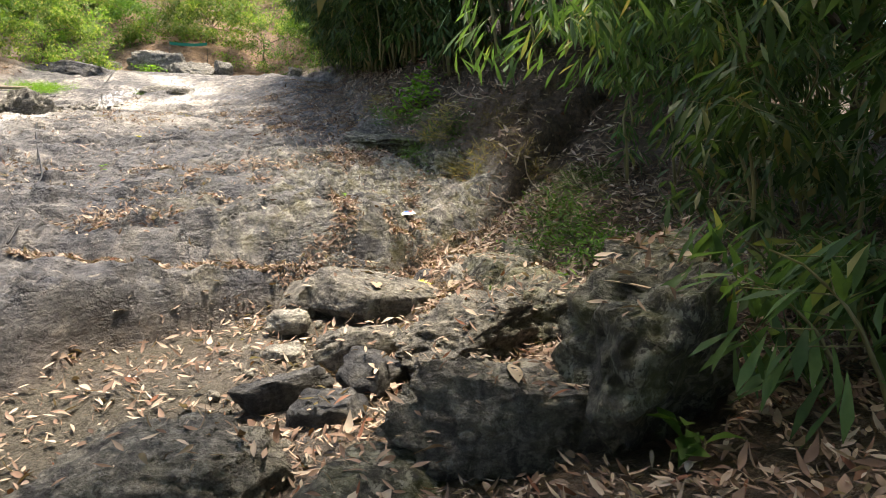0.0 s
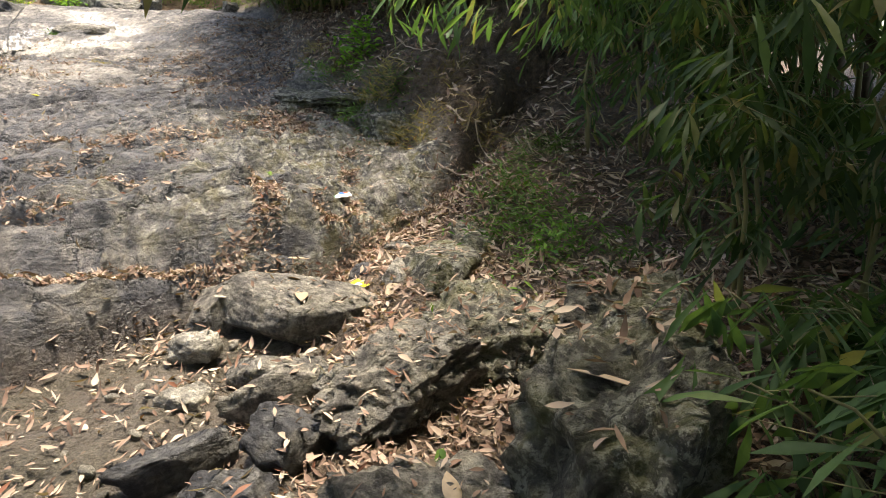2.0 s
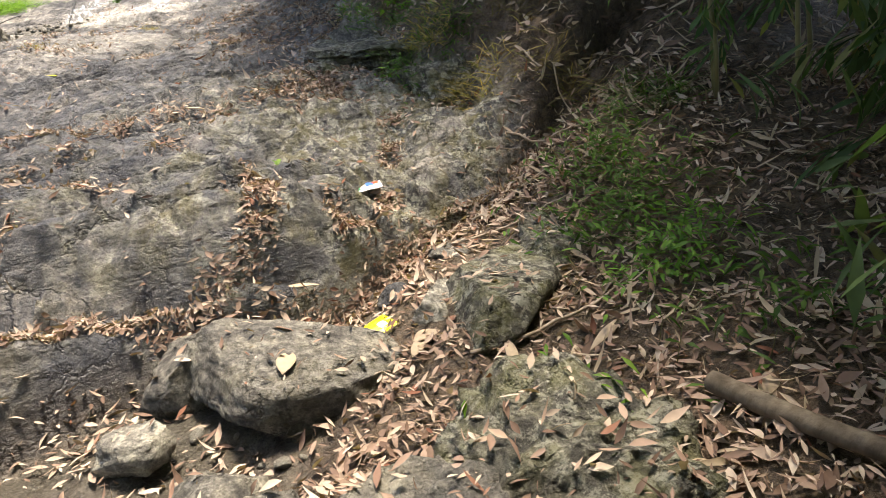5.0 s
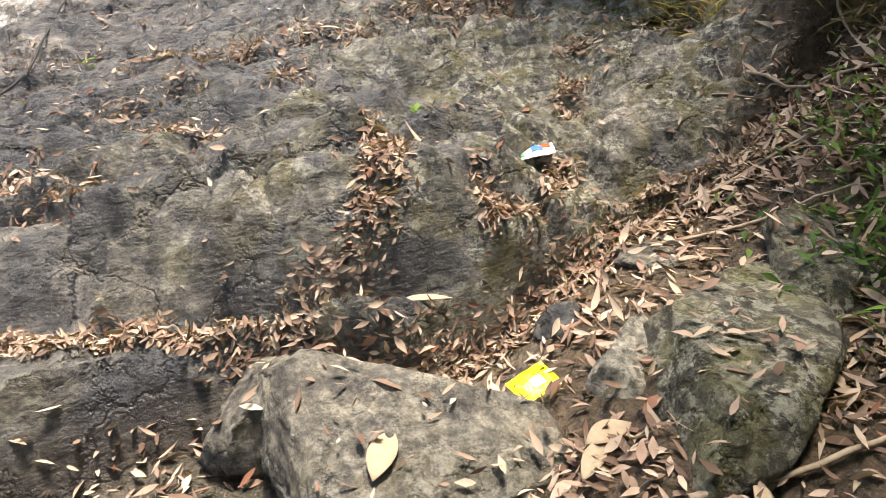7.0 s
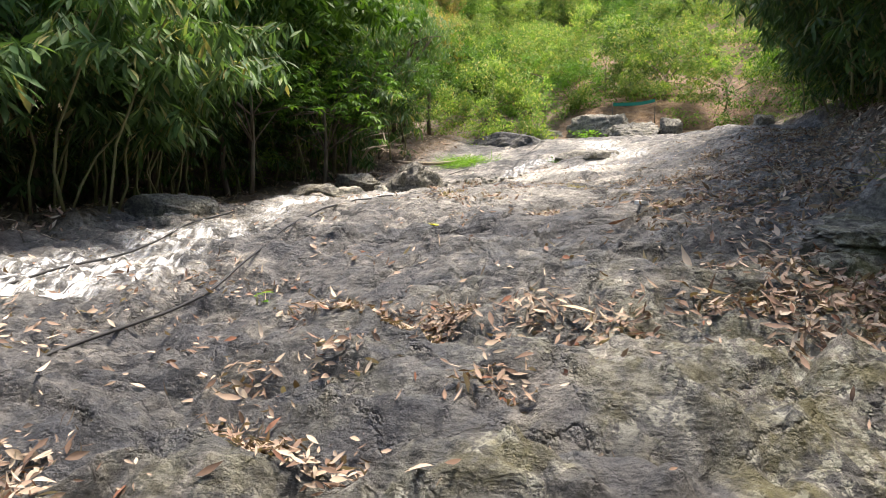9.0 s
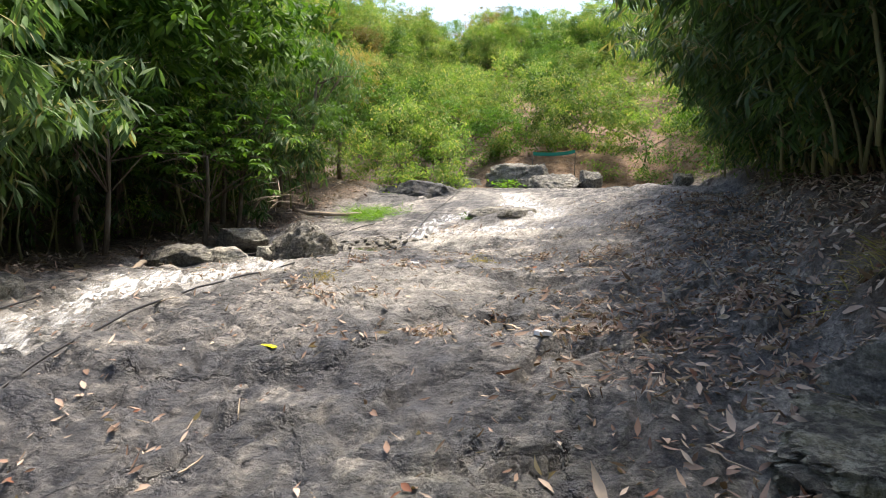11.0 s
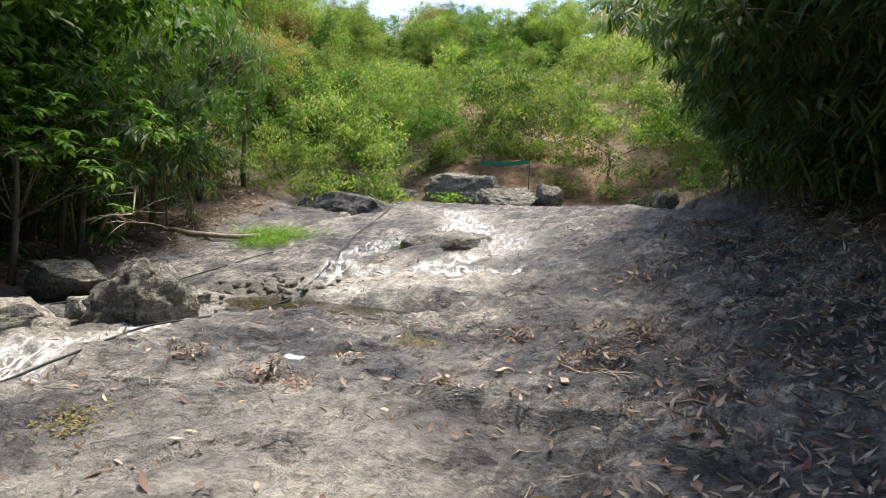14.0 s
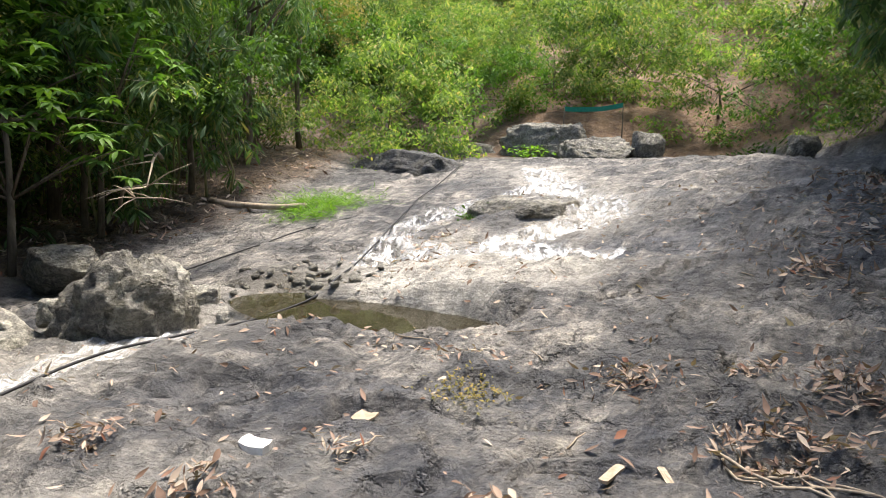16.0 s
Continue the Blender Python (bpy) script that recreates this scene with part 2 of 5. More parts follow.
def water_material(name, foam):
    m = Mat(name, 0.06, 0.5)
    m.b.inputs["IOR"].default_value = 1.33
    if foam:
        f = m.ramp(m.strata(5.0, 8, 0.75, (2.6, 0.6, 1.0), FLOW), [(0.43, (0, 0, 0)), (0.58, (1, 1, 1))])
        m.colour(m.ramp(m.noise(40, 4), [(0.3, (0.62, 0.63, 0.64)), (0.7, (0.86, 0.87, 0.88))]))
        m.b.inputs["Roughness"].default_value = 0.35
        m.link(m.maths("MULTIPLY", f, m.attr("cover")), m.b.inputs["Alpha"])
        m.bump(m.noise(24, 5), 0.6, 0.03)
    else:
        m.colour((0.035, 0.03, 0.016))
        m.b.inputs["Alpha"].default_value = 0.72
        m.bump(m.noise(6, 2), 0.08, 0.01)
    return m.m


foam_mat = water_material("white_water", True)
pool_mat = water_material("pool_water", False)

# ---- the lie of the land ----
def vnoise(x, y, seed=0):
    """Smooth value noise on arrays, about -1 to 1."""
    xi, yi = np.floor(x).astype(np.int64), np.floor(y).astype(np.int64)
    fx, fy = x - xi, y - yi
    fx, fy = fx * fx * (3 - 2 * fx), fy * fy * (3 - 2 * fy)

    def h(a, b):
        n = (a * 374761393 + b * 668265263 + seed * 974711) & 0x7FFFFFFF
        n = ((n ^ (n >> 13)) * 1274126177) & 0x7FFFFFFF
        return ((n ^ (n >> 16)) & 0xFFFF) / 32767.5 - 1
    return (h(xi, yi) * (1 - fx) + h(xi + 1, yi) * fx) * (1 - fy) + (h(xi, yi + 1) * (1 - fx) + h(xi + 1, yi + 1) * fx) * fy


def fbm(x, y, octaves=5, seed=0, gain=0.5):
    total, a = 0 * x, 1.0
    for k in range(octaves):
        total = total + a * vnoise(x + 17.3 * k, y - 9.1 * k, seed + k)
        x, y, a = x * 2.03, y * 2.03, a * gain
    return total


def smooth(a, b, t):
    t = np.clip((t - a) / (b - a), 0, 1)
    return t * t * (3 - 2 * t)


def side(x, y, line):
    """Signed distance to a polyline: positive on the left of its direction."""
    best, sign = np.full(np.shape(x), 1e9), np.ones(np.shape(x))
    for (ax, ay), (bx, by) in zip(line, line[1:]):
        dx, dy = bx - ax, by - ay
        k = np.clip(((x - ax) * dx + (y - ay) * dy) / (dx * dx + dy * dy), 0, 1)
        d = np.hypot(x - ax - k * dx, y - ay - k * dy)
        s = np.where(dx * (y - ay) - dy * (x - ax) >= 0, 1.0, -1.0)
        near = d < best
        best, sign = np.where(near, d, best), np.where(near, s, sign)
    return best * sign


def blob(x, y, cx, cy, rx, ry, turn=0.0):
    """1 at the middle of a soft ellipse, 0 outside it."""
    c, s = math.cos(turn), math.sin(turn)
    a, b = (x - cx) * c + (y - cy) * s, -(x - cx) * s + (y - cy) * c
    return smooth(1.0, 0.0, np.sqrt((a / rx) ** 2 + (b / ry) ** 2))


FOOT = [(-9, 4.6), (-5, 5.1), (-3.09, 5.25), (-2.28, 5.29), (-1.48, 5.56), (-1.04, 5.72), (-0.57, 6.24), (-0.2, 6.74), (0.19, 7.24), (0.6, 7.93), (1.3, 9.5), (3, 12)]
SHELF = [(-9, 2.2), (-3.6, 2.6), (-2.74, 3.3), (-2.4, 4.15), (-1.98, 4.77), (-1.6, 5.3), (-1.2, 5.75)]
RIGHT = [(0.25, 7.2), (0.15, 8.2), (-0.35, 9.2), (-1.3, 10.1), (-2.3, 12.0), (-2.9, 14.2), (-3.3, 16.3), (-4.2, 19.5), (-5.2, 23.0), (-6.8, 26.0), (-9.5, 30.5), (-20, 46), (-60, 104)]
LEFT = [(-8.5, -60), (-6.5, -4), (-5.6, 2.5), (-5.9, 3.8), (-8.0, 6.2), (-10.2, 9.0), (-12.0, 12.0), (-13.9, 15.6), (-14.6, 18.6), (-15.6, 21.8), (-16.6, 24.2), (-18.0, 28), (-25, 39), (-68, 102)]
TROUGHS = []
SWELLS = [(-1.2, 6.5, 0.9, 0.13), (-3.2, 6.8, 1.0, -0.18), (-5, 8, 1.3, -0.16), (-2.6, 8.6, 1.0, 0.13), (-0.3, 7.6, 0.8, -0.14), (-5, 11, 1.6, 0.02), (-8.5, 12, 1.8, 0.03), (-6.3, 15.3, 1.7, -0.15), (-9.2, 16.5, 1.7, 0.1), (-12.5, 15.5, 2.2, -0.24), (-9.5, 20, 2.2, 0.01), (-3, 11, 1.3, 0.01), (-4.2, 14, 1.4, -0.25)]


def cells(x, y, size, seed):
    """Blocky relief: each cell a tilted plate with its own height, -1 to 1, and the distance to its edge."""
    x, y = x / size, y / size
    xi, yi = np.floor(x), np.floor(y)
    f1, f2, val = np.full(np.shape(x), 9.0), np.full(np.shape(x), 9.0), np.zeros(np.shape(x))
    for i in (-1, 0, 1):
        for j in (-1, 0, 1):
            cx, cy = xi + i, yi + j
            a, b = vnoise(cx, cy, seed), vnoise(cx, cy, seed + 7)
            dx, dy = cx + 0.5 + 0.45 * a - x, cy + 0.5 + 0.45 * b - y
            d = np.hypot(dx, dy)
            h = vnoise(cx, cy, seed + 13) + 0.9 * (dx * vnoise(cx, cy, seed + 19) + dy * vnoise(cx, cy, seed + 23))
            nearer = d < f1
            f2 = np.where(nearer, f1, np.minimum(f2, d))
            f1, val = np.where(nearer, d, f1), np.where(nearer, h, val)
    return val, f2 - f1


def stream_uv(x, y):
    return -0.56 * x + 0.83 * (y - 6), 0.83 * x + 0.56 * (y - 6)


def slab_height(x, y):
    u, v = stream_uv(x, y)
    k = np.array([-3, -1, 1, 3, 6, 9, 12, 15, 18, 24, 27, 60])
    z = np.array([0.45, 0.56, 0.687, 0.87, 1.167, 1.4, 1.36, 1.56, 1.83, 2.6, 2.5, 5.0])
    p = np.interp(u, k, z)
    for s in (-0.9, 0.9):
        p = p + np.interp(u + s, k, z)
    vv = np.clip(v, -9, 3.6)
    p = p + 3 * sum(a * np.exp(-((x - cx) ** 2 + (y - cy) ** 2) / r ** 2) for cx, cy, r, a in SWELLS)
    return p / 3 + (1 - 0.8 * smooth(18, 24, u)) * (vv * np.minimum(u, 20) / 10 * 0.034 + 0.0147 * vv ** 2 + 0.0681 * vv + 0.0015 * vv ** 3)


def land(x, y, fine=True):
    """Height of the ground, and how far it is rock, soil, sand, moss, pale or wet."""
    x, y = np.asarray(x, float), np.asarray(y, float)
    u, v = stream_uv(x, y)
    wob = 0.10 * fbm(x * 1.3, y * 1.3, 3, 5)
    foot = side(x, y, FOOT) + wob
    shelf = side(x, y, SHELF) + wob * 0.8
    right = -side(x, y, RIGHT) + wob * 2
    left = side(x, y, LEFT) + wob * 3
    # ribs and steps of the worn bed, drawn out across the flow
    ribs = fbm(u * 1.15 + 0.25 * v, v * 0.55, 5, 11, 0.55)
    steps = np.abs(fbm(u * 0.9, v * 0.35 + 4, 3, 31))
    near = np.exp(-(np.maximum(u - 2, 0) / 10.0))
    slab = slab_height(x, y) + ribs * (0.035 + 0.085 * near) - 0.10 * near * smooth(0.22, 0.0, steps)
    ph = u * 1.25 + 0.30 * v + 1.1 * fbm(x * 0.45, y * 0.45, 3, 35)
    saw = ph - np.floor(ph)
    ph2 = u * 3.1 - 0.5 * v + 1.6 * fbm(x * 0.8, y * 0.8, 3, 37)
    saw2 = ph2 - np.floor(ph2)
    slab = slab + (0.025 + 0.085 * near) * (np.minimum(saw * 1.12, (1 - saw) * 11) - 0.5) + (0.012 + 0.032 * near) * (np.minimum(saw2 * 1.15, (1 - saw2) * 9) - 0.5)
    c1 = c2 = 0.0
    if fine:
        wx, wy = u + 0.25 * fbm(x * 1.6, y * 1.6, 3, 43), 0.6 * v + 0.25 * fbm(x * 1.6 + 9, y * 1.6, 3, 44)
        c1, g1 = cells(wx, wy, 0.62, 3)
        c2, g2 = cells(wx, wy, 0.21, 5)
        big, gb = cells(wx * 0.8 + 5, wy, 1.3, 9)
        slab = slab + (0.025 + 0.05 * near) * c1 + (0.012 + 0.024 * near) * c2 - (0.012 + 0.03 * near) * smooth(0.08, 0.0, g1) + (0.02 + 0.04 * near) * big - 0.03 * smooth(0.05, 0.0, gb)
    slab = slab - 0.40 * smooth(0.55, 0.0, foot) * smooth(-9, -2, v + 0 * x) * smooth(3, 1.2, u) + 0.06
    lower = 0.26 + 0.10 * fbm(x * 1.1, y * 1.1, 4, 21) + 0.05 * fbm(x * 4, y * 4, 3, 22) + 0.06 * smooth(1.2, 0.1, shelf)
    lower = lower + 0.07 * c1 + 0.025 * c2
    gully = -0.06 + 0.05 * fbm(x * 1.5, y * 1.5, 4, 41) + 0.30 * smooth(-0.85, 0.3, x) + 0.22 * smooth(2.6, 1.0, y) * smooth(-1.3, -0.2, x)
    bottom = gully + (lower - gully) * smooth(-0.10, 0.16, shelf)
    # soil climbing to the bank on the near right
    climb = np.maximum(x - 0.75 - 0.12 * (y - 4), 0)
    bottom = bottom + 0.42 * climb - 0.02 * climb ** 2 + 0.22 * smooth(5.6, 7.6, y) * smooth(0.0, 1.0, x)
    z = bottom + (slab - bottom) * smooth(-0.05, 0.12, foot)
    # banks
    rb = np.clip(right, 0, 14)
    rise = 0.20 * smooth(0.0, 0.6, rb) * smooth(7.5, 9, y) + 0.34 * rb + 0.012 * np.minimum(rb, 25) ** 2
    edge = smooth(-0.1, 0.35, right) * smooth(6.8, 8.0, y)
    z = z + rise * smooth(-2.6, 0.2, foot) * smooth(6.2, 8.2, y)
    lb = np.maximum(left, 0)
    z = z + 0.10 * smooth(0, 0.8, lb) + 0.10 * np.minimum(lb, 4) + 0.62 * np.clip(lb - 3.5, 0, 11)
    z = z + 1.1 * smooth(25.2, 27.6, u + wob) * smooth(-2.5, 1.0, v)
    end = np.maximum(u - 26.5, 0)
    z = z + 0.24 * np.minimum(end, 32)
    # pool, islet, channel of the running water
    pool = blob(x, y, -8.7, 16.35, 1.95, 0.8, 0.22)
    z = z - 0.40 * smooth(0.1, 0.7, pool)
    z = z + 0.20 * smooth(0.0, 0.6, blob(x, y, -9.9, 20.6, 1.15, 0.85, 0.5))
    chan = np.abs(side(x, y, CHANNEL))
    z = z - 0.10 * smooth(0.8, 0.0, chan) * smooth(24, 20, u)
    for line in TROUGHS:
        z = z - 0.05 * smooth(0.24, 0.0, np.abs(side(x, y, line) + wob * 0.6))
    if fine:
        z = z + 0.022 * fbm(x * 4.3 + 0.8 * y, y * 4.3, 4, 51, 0.55) + 0.012 * np.abs(fbm(u * 11, v * 6, 3, 61))
    bankness = np.maximum(np.maximum(smooth(0.0, 0.7, right) * smooth(6.6, 8.0, y), smooth(0.0, 0.9, left)), smooth(24.8, 25.8, u + 3 * wob - 0.6 * smooth(0, -3, v)))
    below = smooth(0.06, -0.08, foot)
    soil = np.maximum(bankness, below * np.maximum(smooth(0.55, 1.1, x), 0.55 * smooth(0.10, -0.1, shelf)))
    soil = np.maximum(soil, below * smooth(-1.0, -0.1, x) * 0.9)
    sand = below * smooth(-0.05, -0.2, shelf) * smooth(-0.7, -1.2, x) * smooth(0.2, -0.3, fbm(x, y, 3, 71) * 0.5 - 0.1)
    sand = np.maximum(sand, 0.8 * blob(x, y, -10.6, 16.7, 1.3, 0.9) * (1 - bankness))
    moss = smooth(6.0, 1.5, u) * (1 - bankness) * smooth(-3.4, -0.5, v)
    pale = np.maximum.reduce([smooth(0.05, 0.5, blob(x, y, -8.9, 17.6, 2.3, 1.5, 0.3)), 0.5 * smooth(1.3, 0.2, chan),
                              0.4 * smooth(0.1, 0.6, blob(x, y, -6.3, 12.6, 3.0, 1.7, 2.2))]) * (1 - bankness)
    wet = 0.9 * below * smooth(-0.1, 0.1, shelf) * smooth(-0.6, -1.0, x) + smooth(9, 5, u) * smooth(0.6, -1.2, v) * 0.9 + 0.8 * smooth(0.1, 0.5, blob(x, y, -7.6, 18.9, 1.8, 0.7, 0.3)) + 0.75 * smooth(0.0, 0.4, blob(x, y, -7.0, 14.6, 2.6, 1.2, 0.5))
    clay = smooth(24.6, 25.6, u + wob) * smooth(-1.6, 0.4, v) * smooth(14, 9, v)
    return z, dict(clay=clay, soil=soil, sand=sand, moss=moss, pale=pale, wet=np.clip(wet, 0, 1) * (1 - bankness)), left, right, foot, shelf


CHANNEL = [(-5.9, 5.6), (-6.4, 6.6), (-7.2, 7.8), (-8.3, 10.0), (-9.7, 13.6), (-10.2, 15.3), (-10.3, 17.6), (-9.6, 18.9), (-8.8, 19.6), (-8.9, 20.9), (-10.2, 22.3), (-12.2, 24.4)]
TROUGHS += [[(-4.5, 7.7), (-3.6, 8.03), (-2.85, 8.2), (-2.3, 8.4), (-2.0, 8.75), (-1.55, 8.75), (-1.2, 8.9)], [(-1.55, 5.83), (-1.25, 5.98), (-1.29, 6.52), (-1.37, 7.16)],
            [(-0.71, 8.53), (-0.55, 7.86), (-0.54, 6.77), (-0.57, 6.5)], [(-3.9, 5.83), (-3.02, 5.86), (-2.51, 6.02)], [(-3.41, 6.81), (-2.62, 6.87)], [(-2.5, 9.3), (-1.8, 9.3), (-1.3, 9.0)]]


def height(x, y):
    return float(land(np.array([x]), np.array([y]))[0][0])


def mesh_from(name, verts, faces, mat, shade=True):
    me = bpy.data.meshes.new(name)
    me.from_pydata(np.asarray(verts).tolist() if not isinstance(verts, list) else verts, [], faces)
    me.materials.append(mat)
    if shade:
        me.polygons.foreach_set("use_smooth", [True] * len(me.polygons))
    me.update()
    return me


def steps_between(marks):
    """Grid lines: (from, to, step) runs joined end to end."""
    out = [np.arange(a, b, s) for a, b, s in marks]
    return np.concatenate(out)


def grid_mesh(name, xs, ys, zz, mat):
    nx, ny = len(xs), len(ys)
    gx, gy = np.meshgrid(xs, ys)
    verts = np.stack([gx, gy, zz], -1).reshape(-1, 3)
    i = (np.arange(ny - 1)[:, None] * nx + np.arange(nx - 1)[None]).ravel()
    quads = np.stack([i, i + 1, i + nx + 1, i + nx], 1)
    me = bpy.data.meshes.new(name)
    me.vertices.add(len(verts))
    me.vertices.foreach_set("co", verts.ravel())
    me.loops.add(quads.size)
    me.loops.foreach_set("vertex_index", quads.ravel())
    me.polygons.add(len(quads))
    me.polygons.foreach_set("loop_start", np.arange(0, quads.size, 4))
    me.polygons.foreach_set("use_smooth", [True] * len(quads))
    me.update(calc_edges=True)
    me.materials.append(mat)
    return me


def build_ground():
    xs = steps_between([(-130, -40, 6), (-40, -16, 0.6), (-16, -8, 0.07), (-8, 1.6, 0.028), (1.6, 6, 0.12), (6, 30, 1.0), (30, 130, 6)])
    ys = steps_between([(-80, -12, 6), (-12, 0.5, 0.5), (0.5, 10.5, 0.028), (10.5, 18, 0.05), (18, 30, 0.13), (30, 60, 0.8), (60, 170, 6)])
    gx, gy = np.meshgrid(xs, ys)
    z, kinds, *_ = land(gx, gy)
    me = grid_mesh("ground", xs, ys, z, ground_mat)
    for k, a in kinds.items():
        at = me.attributes.new(k, "FLOAT", "POINT")
        at.data.foreach_set("value", np.clip(a, 0, 1).astype(np.float32).ravel())
    return tagged(new("ground", me), "worn grey stream bed rock with soil banks", "ground", kind="structure")


ground = build_ground()


def ribbon(name, line, half, lift, mat, label, step=0.08):
    """A thin sheet of water lying along a line of the ground."""
    pts = [Vector(p) for p in line]
    path = []
    for a, b in zip(pts, pts[1:]):
        n = max(2, int((b - a).length / step))
        path += [a.lerp(b, k / n) for k in range(n)]
    path = np.array([tuple(p) for p in path])
    for _ in range(12):
        path[1:-1] = (path[:-2] + 2 * path[1:-1] + path[2:]) / 4
    d = np.gradient(path, axis=0)
    nrm = np.stack([-d[:, 1], d[:, 0]], 1) / np.linalg.norm(d, axis=1)[:, None]
    across = np.linspace(-1, 1, 25)
    w = half * (1 + 0.45 * vnoise(np.arange(len(path)) * 0.06, np.zeros(len(path)), 91))
    xy = path[:, None] + nrm[:, None] * across[None, :, None] * w[:, None, None]
    z = land(xy[..., 0], xy[..., 1])[0] + lift
    verts = np.concatenate([xy, z[..., None]], -1).reshape(-1, 3)
    n = 25
    faces = [(r * n + c, r * n + c + 1, r * n + n + c + 1, r * n + n + c) for r in range(len(path) - 1) for c in range(n - 1)]
    me = mesh_from(name, verts, faces, mat)
    at = me.attributes.new("cover", "FLOAT", "POINT")
    cov = smooth(1.0, 0.45, np.abs(across))[None] * (0.75 + 0.35 * vnoise(np.arange(len(path)) * 0.13, np.zeros(len(path)), 92))[:, None]
    at.data.foreach_set("value", np.clip(cov, 0, 1).astype(np.float32).ravel())
    return tagged(new(name, me), label, "water", kind="structure")


ribbon("water", CHANNEL[7:], 0.42, 0.012, foam_mat, "white water running thinly over rock")
ribbon("water", CHANNEL[1:6], 0.7, 0.012, foam_mat, "white water sliding down a rock chute")
ribbon("water", [(-10.9, 22.4), (-11.3, 20.6), (-11.2, 19.0), (-10.4, 17.8)], 0.30, 0.012, foam_mat, "white trickle of water beside a rock")
ribbon("water", [(-7.6, 18.5), (-8.6, 18.6), (-10.2, 18.4), (-11.2, 18.6)], 0.22, 0.012, foam_mat, "white water spread over pale rock")


def pool_water():
    zc = height(-8.7, 16.35) + 0.22
    verts = [(-8.7 + 1.75 * math.cos(a) * 0.975 - 0.70 * math.sin(a) * 0.22, 16.35 + 0.70 * math.sin(a) * 0.975 + 1.75 * math.cos(a) * 0.22, zc) for a in np.linspace(0, 2 * math.pi, 40, endpoint=False)]
    me = mesh_from("pool", verts, [tuple(range(40))], pool_mat)
    tagged(new("pool_water", me), "still greenish brown water in a rock pool", "water", kind="structure")


pool_water()


# ---- rocks ----
def rock_mesh(name, seed, size, mat, facets=13, roughness=0.09, detail=4):
    """An angular stone: a ball cut by random planes, then worn."""
    rng = random.Random(seed)
    bm = bmesh.new()
    bmesh.ops.create_icosphere(bm, subdivisions=detail, radius=1.0)
    planes = []
    for _ in range(facets):
        n = Vector((rng.gauss(0, 1), rng.gauss(0, 1), rng.gauss(0, 0.8))).normalized()
        planes.append((n, rng.uniform(0.56, 0.88)))
    planes.append((Vector((rng.uniform(-.15, .15), rng.uniform(-.15, .15), 1)).normalized(), 0.66))
    off = Vector((seed * 3.7, seed * 1.3, 0))
    for v in bm.verts:
        p = v.co.copy()
        for n, d in planes:
            h = p.dot(n) - d
            if h > 0:
                p -= n * h * 0.97
        lay = p.z * 5.5 + 0.9 * p.x + 1.4 * noise.noise(p * 1.6 + off)
        f = 1 + roughness * noise.fractal(p * 2.2 + off, 0.7, 2.1, 5) + roughness * 0.6 * noise.fractal(p * 8 + off, 0.7, 2.1, 4) - roughness * 1.1 * abs(noise.noise(p * 3.3 + off)) ** 0.6 + roughness * 0.45 * min(lay % 1.0, 0.75)
        p *= f
        v.co = Vector((p.x * size[0], p.y * size[1], p.z * size[2]))
    me = bpy.data.meshes.new(name)
    bm.to_mesh(me)
    bm.free()
    me.materials.append(mat)
    me.polygons.foreach_set("use_smooth", [True] * len(me.polygons))
    return me


def rock(name, x, y, top, size, mat, label, seed, turn=0.0, tilt=(0, 0), detail=4, roughness=0.09, category="rock", facets=13, group=""):
    ob = new(name, rock_mesh(name, seed, size, mat, facets, roughness, detail))
    ob.matrix_basis = pose(x, y, top - size[2] * 0.68, tilt[0], tilt[1], turn)
    return tagged(ob, label, category, group)


rock("boulder", 0.42, 2.50, 0.64, (0.62, 0.46, 0.40), boulder_mat, "flat-topped grey boulder with brown stains", 3, 15, detail=5, roughness=0.13)
rock("boulder", 0.14, 3.80, 0.56, (0.58, 0.42, 0.36), boulder_mat, "dark grey rock slab with a hollow front", 4, 20, (4, -6), detail=5, roughness=0.16)
rock("boulder", 1.16, 2.82, 1.22, (0.56, 0.82, 0.80), lichen_mat, "large boulder covered in pale lichen", 5, -25, detail=5, roughness=0.12)
rock("boulder", 0.75, 4.25, 0.62, (0.72, 0.62, 0.42), lichen_mat, "lichen-spotted grey boulder beside dead leaves", 6, 30, detail=5, roughness=0.16)
rock("boulder", -0.72, 5.30, 0.31, (0.72, 0.50, 0.34), boulder_mat, "flat grey rock slab among dead leaves", 8, 8, (3, 2), detail=5, roughness=0.04)
rock("boulder", -1.32, 5.42, 0.20, (0.42, 0.34, 0.28), boulder_mat, "rounded grey rock at the foot of a slab", 9, 40)
rock("rock_slab", 0.40, 5.98, 0.42, (0.46, 0.78, 0.40), lichen_mat, "tilted grey slab with yellow-green lichen", 11, -12, (-9, 5), detail=5, roughness=0.035, facets=6)
rock("rock_slab", 0.78, 6.62, 0.42, (0.40, 0.55, 0.36), lichen_mat, "mossy grey slab beside green herbs", 12, 12, (0, 8), detail=4)
rock("stone", 0.04, 5.86, 0.30, (0.15, 0.28, 0.17), pale_mat, "pale grey wedge of stone", 13, -10, (0, 15), facets=6)
rock("stone", -0.22, 6.18, 0.17, (0.20, 0.17, 0.15), dark_mat, "dark rounded stone among dead leaves", 14, 30)
rock("stone", 0.10, 6.68, 0.25, (0.26, 0.20, 0.16), boulder_mat, "small grey stone at a slab's edge", 15, 10)
rock("stone", -1.15, 4.05, 0.06, (0.19, 0.16, 0.15), pale_mat, "pale buff stone on leaf litter", 16, 25)
rock("stone", -1.32, 4.70, 0.12, (0.20, 0.18, 0.16), pale_mat, "pale mossy stone below a rock slab", 17, 70)
